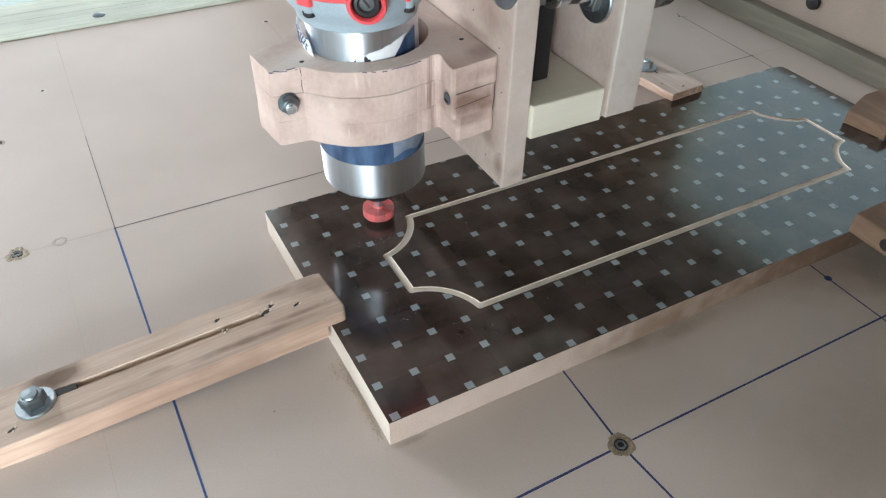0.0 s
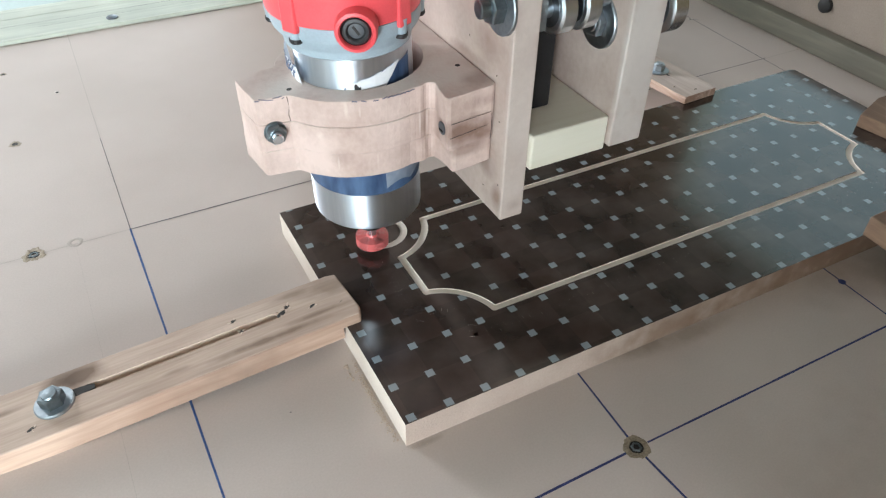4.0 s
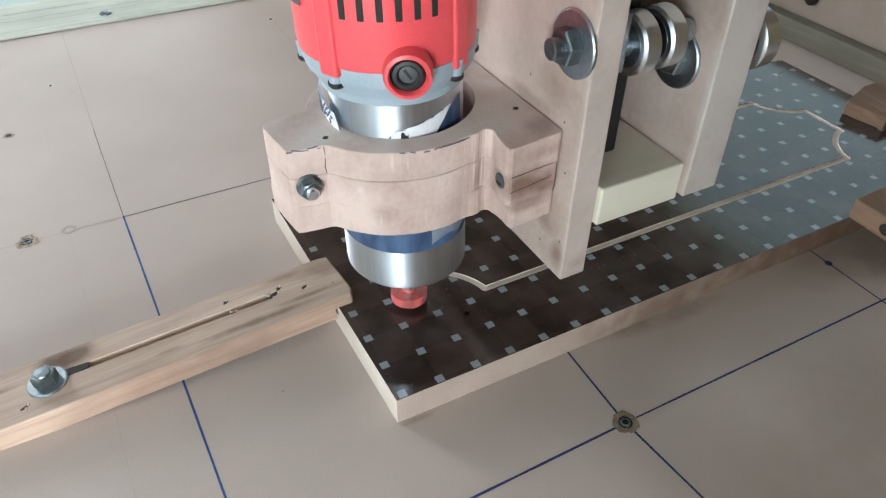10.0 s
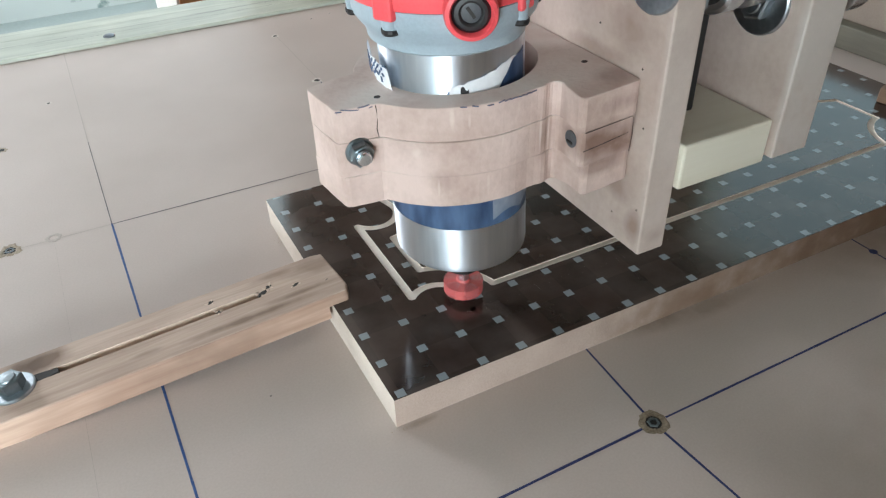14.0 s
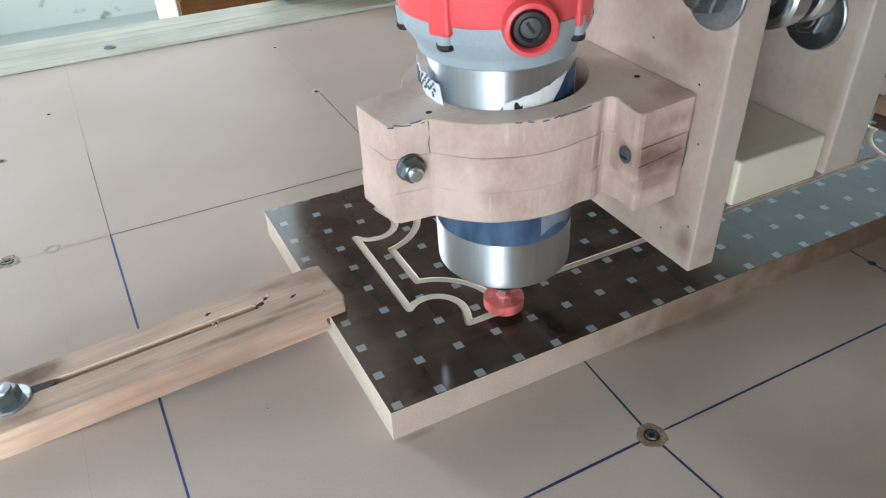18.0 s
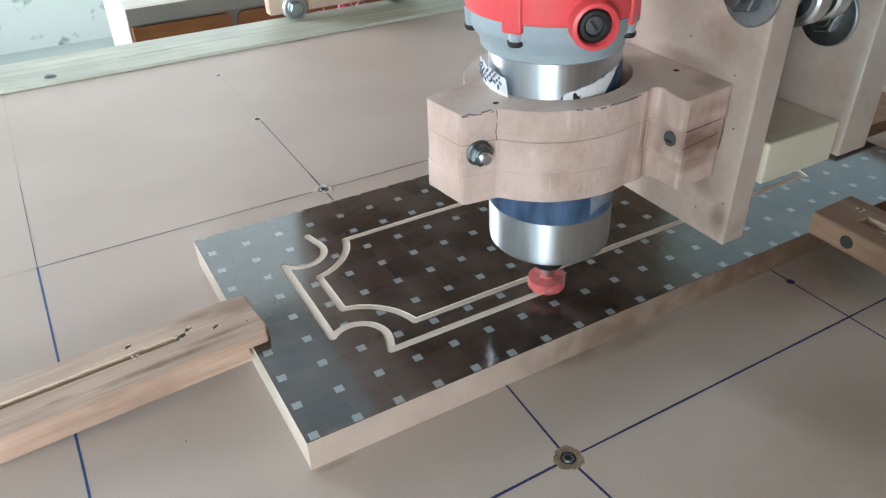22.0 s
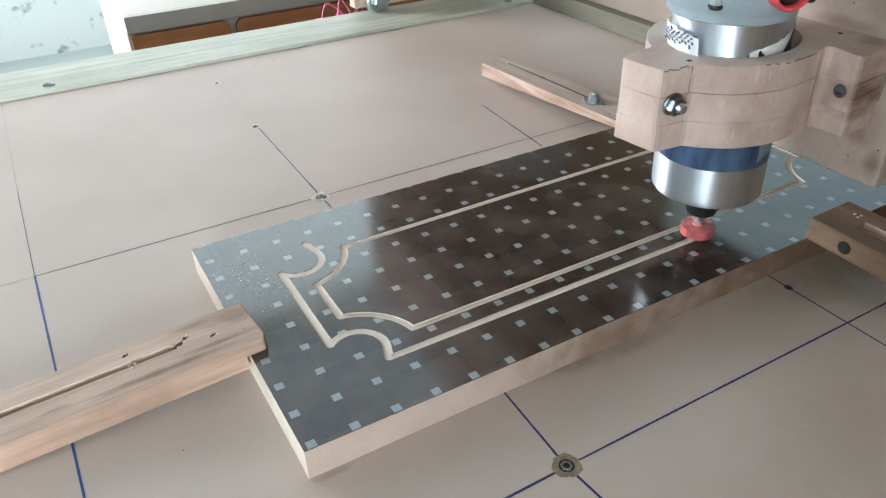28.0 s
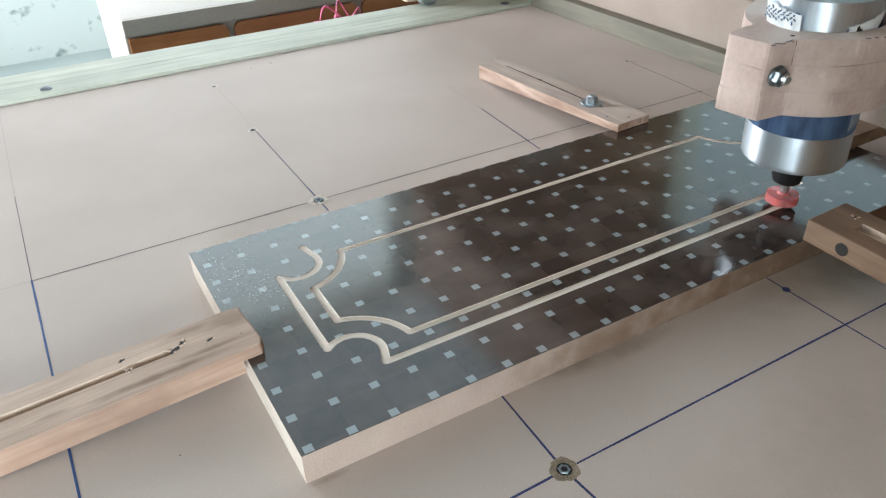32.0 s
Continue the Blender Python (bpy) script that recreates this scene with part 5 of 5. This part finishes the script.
    part("spacer_ring", bm_lathe([(0.5, 0), (0.8, 0), (0.8, 0.55), (0.5, 0.55)], 20, m=facing(13.08, -6.4, 17.5, 1, 0), closed=True), ZINC, c)
    part("clip", bm_box(6.3, 6.9, -6.5, -6.3, 17.4, 19.9, 0.05), ZINC, c, "thin bent metal clip")
    return c


def build_gantry():
    g = thing("gantry", 0, 0, 0, "tan fibreboard gantry bridge on rollers spanning the bed", "gantry")
    part("beam", bm_box(4.5, 33, -68.5, 68.6, 33, 50, 0.2), DUSTY_MDF, g, "boxed fibreboard gantry beam")
    for y0, y1 in ((68.7, 70.5), (-70.5, -68.7)):
        part("leg_plate", bm_box(5.4, 25.4, y0, y1, 0.8, 52, 0.15), MDF, g, "upright fibreboard leg plate")
    for x in (8.4, 22.4):
        m = facing(x, 68.69, 1.62, 0, -1)
        roller(g, m, 1.6, 1.0)
        part("washer", bm_lathe([(0, 1.0), (1.3, 1.0), (1.3, 1.16), (0, 1.18)], 28, m=m), ZINC, g, smooth=True)
        part("axle_nut", bm_hex(0.9, 1.18, 1.9, m=m, turn=10), ZINC, g, "bright hexagon axle nut")
    return g


# ---- beyond the bed ----
def build_background():
    unit = thing("wooden_unit", 12.3, 140, -75, "greyish fibreboard cabinet with varnished orange wood panels", "cabinet")
    board_grey = rough_surface("grey_board", (0.40, 0.38, 0.35), (0.32, 0.30, 0.275), grain=200, blotch=8)
    part("carcass", bm_box(0, 76, 1.2, 42, 0, 61.6, 0.3), board_grey, unit, "greyish fibreboard carcass")
    part("top_rail", bm_box(0, 76, 0, 1.15, 58.2, 61.6, 0.15), board_grey, unit)
    for x0, x1, round_left in ((0.6, 21.2, False), (22.6, 52, True), (53.4, 75.5, True)):
        pts = [(x0, 20), (x1, 20)]
        pts += [(x1 - 1.6 + 1.6 * math.cos(radians(a)), 56 + 1.6 * math.sin(radians(a))) for a in range(0, 91, 15)]
        pts += [(x0 + 1.6 - 1.6 * math.sin(radians(a)), 56 + 1.6 * math.cos(radians(a))) for a in range(0, 91, 15)] if round_left else [(x0, 57.6)]
        bm = bm_prism(pts, -0.2, 1.0)
        bmesh.ops.transform(bm, matrix=Matrix.Rotation(math.pi / 2, 4, "X") @ Matrix.Translation((0, 0, -1.1)), verts=bm.verts)
        part("panel", bm, ORANGE_WOOD, unit, "varnished orange wood panel")
    wires = thing("cable_bundle", 52, 120, -75, "tangle of thin pink wires beside the rail", "cable")
    rng = random.Random(3)
    for k in range(7):
        bm = bmesh.new()
        ph, amp, lift = rng.uniform(0, 6), rng.uniform(2, 5), rng.uniform(0, 5)
        prev = None
        for i in range(25):
            u = i / 24
            c = Vector((-8 + 16 * u, amp * math.sin(u * 7 + ph), 58 + lift - 10 * (u - 0.5) ** 2 * 4 + 2 * math.sin(u * 9 + ph)))
            ring = [bm.verts.new(c + Vector((0, 0.28 * math.cos(q * math.pi / 3), 0.28 * math.sin(q * math.pi / 3)))) for q in range(6)]
            if prev:
                for q in range(6):
                    bm.faces.new((prev[q], prev[(q + 1) % 6], ring[(q + 1) % 6], ring[q]))
            prev = ring
        part("wire", bm, PINK_WIRE, wires)
    part("cable_tray", bm_box(-11, 11, -7, 7, 0, 54, 0.3), board_grey, wires, "grey board stand under the wires")


def build_dust():
    bm = bmesh.new()
    rng = random.Random(7)
    for _ in range(70):  # a few crumbs along the foot of the board
        x, y = (rng.uniform(-0.5, -0.05), rng.uniform(11.5, 18)) if rng.random() < 0.6 else (rng.uniform(-0.3, 1.2), rng.uniform(-0.55, -0.25))
        size = rng.uniform(0.012, 0.035)
        made = bmesh.ops.create_icosphere(bm, subdivisions=1, radius=size)["verts"]
        for v in made:
            v.co = Vector((v.co.x * rng.uniform(0.7, 1.5), v.co.y, v.co.z * 0.6)) + Vector((x, y, size * 0.4))
    tagged(part("wood_dust", bm, DUST), "fine pale wood dust and crumbs beside the board", "dust", kind="stuff")
    bm = bmesh.new()
    for _ in range(420):  # fluffy crumbs heaped along the short edge until the draught clears them
        y = rng.choice((rng.uniform(0.3, 6.2), rng.gauss(4.6, 0.9), rng.gauss(2.2, 0.8)))
        x = -0.08 - abs(rng.gauss(0.0, 0.14)) - (0.5 if y > 5.0 and rng.random() < 0.6 else 0.0)
        size = rng.uniform(0.015, 0.05)
        made = bmesh.ops.create_icosphere(bm, subdivisions=1, radius=size)["verts"]
        turn = Matrix.Rotation(rng.uniform(0, 3.1), 3, "Z")
        for v in made:
            v.co = turn @ Vector((v.co.x * rng.uniform(0.8, 2.2), v.co.y, v.co.z * 0.7)) + Vector((x, y, size * 0.5 + 0.04 * rng.random()))
    loose = tagged(part("wood_dust", bm, DUST), "loose pale sawdust crumbs heaped along the board", "dust", kind="stuff")
    bm = bmesh.new()
    for _ in range(230):  # chips that drift down on the corner of the board late on
        x, y = rng.gauss(2.0, 1.1), rng.gauss(14.2, 2.2)
        if not (0.1 < x < 3.6 and 10.5 < y < 19.0):
            continue
        size = rng.uniform(0.015, 0.042)
        made = bmesh.ops.create_icosphere(bm, subdivisions=1, radius=size)["verts"]
        for v in made:
            v.co = Vector((v.co.x * rng.uniform(0.7, 1.6), v.co.y, v.co.z * 0.5)) + Vector((x, y, size * 0.35))
    return loose, tagged(part("dust_specks", bm, WHITE_FILM), "pale dust specks settling on the laminate", "dust", kind="stuff")


build_room()
build_table()
build_rails()
board = build_board()
strips = build_strips(board)
build_bars()
router, bit = build_router()
carriage = build_carriage()
gantry = build_gantry()
build_background()
loose_dust, specks = build_dust()


def motions():
    rows, bridge = [], []
    for t in STEPS:
        x, y, _ = way(progress(t))
        rows.append((t, pose(x * CM, y * CM, 0)))
        bridge.append((t, pose(x * CM, 0, 0)))
    walk(router, rows)
    walk(carriage, rows)
    walk(gantry, bridge)
    walk(specks, [(0, pose(0, 0, 2.64)), (25.3, pose(0, 0, 2.64)), (25.9, pose(0, 0, 1.6)), (26.9, pose(0, 0, T * CM)), (32, pose(0, 0, T * CM))])
    walk(loose_dust, [(0, pose(0, 0, 0)), (9.2, pose(0, 0, 0)), (9.6, pose(-0.02, -0.01, 0.002)), (10.2, pose(-0.85, -0.12, 0.01)), (10.8, pose(-0.9, -0.12, -0.74)), (32, pose(-0.9, -0.12, -0.74))])
    walk(bit, [(k / FPS, pose(-0.0008, 0.0004, 0.001, 0, 0, 83.0 * k)) for k in range(32 * FPS + 1)])
    for k, (ob, s, x, y, heading) in enumerate(strips):
        sink = 0.0 if S0 < s < S1 or S2 < s < S3 else 0.0025  # neighbours that meet at a corner never share a plane
        z_up, z_down = (T - LAM / 2 - sink) * CM, (T - GROOVE_D + LAM / 2 + 0.008 - sink) * CM
        t = min(max(reached(s), 0.05), 33)
        if t >= 31.98:
            continue
        turn = math.degrees(heading)
        lay = lambda z, roll: pose(x * CM, y * CM, z, 0, 0, turn) @ pose(0, 0, 0, 0, roll) @ pose(0, 0, 0, 0, 0, -turn)
        mid = (z_up + z_down) / 2
        a = max(t - 0.07, 0.0)
        rows = [(0, lay(z_up, 0))] if a > 0.04 else []
        rows += [(a, lay(z_up, 0)), (a + 0.034, lay(mid, 60)), (a + 0.067, lay(mid, 120)), (a + 0.1, lay(z_down, 180)), (32, lay(z_down, 180))]
        walk(ob, rows)


motions()
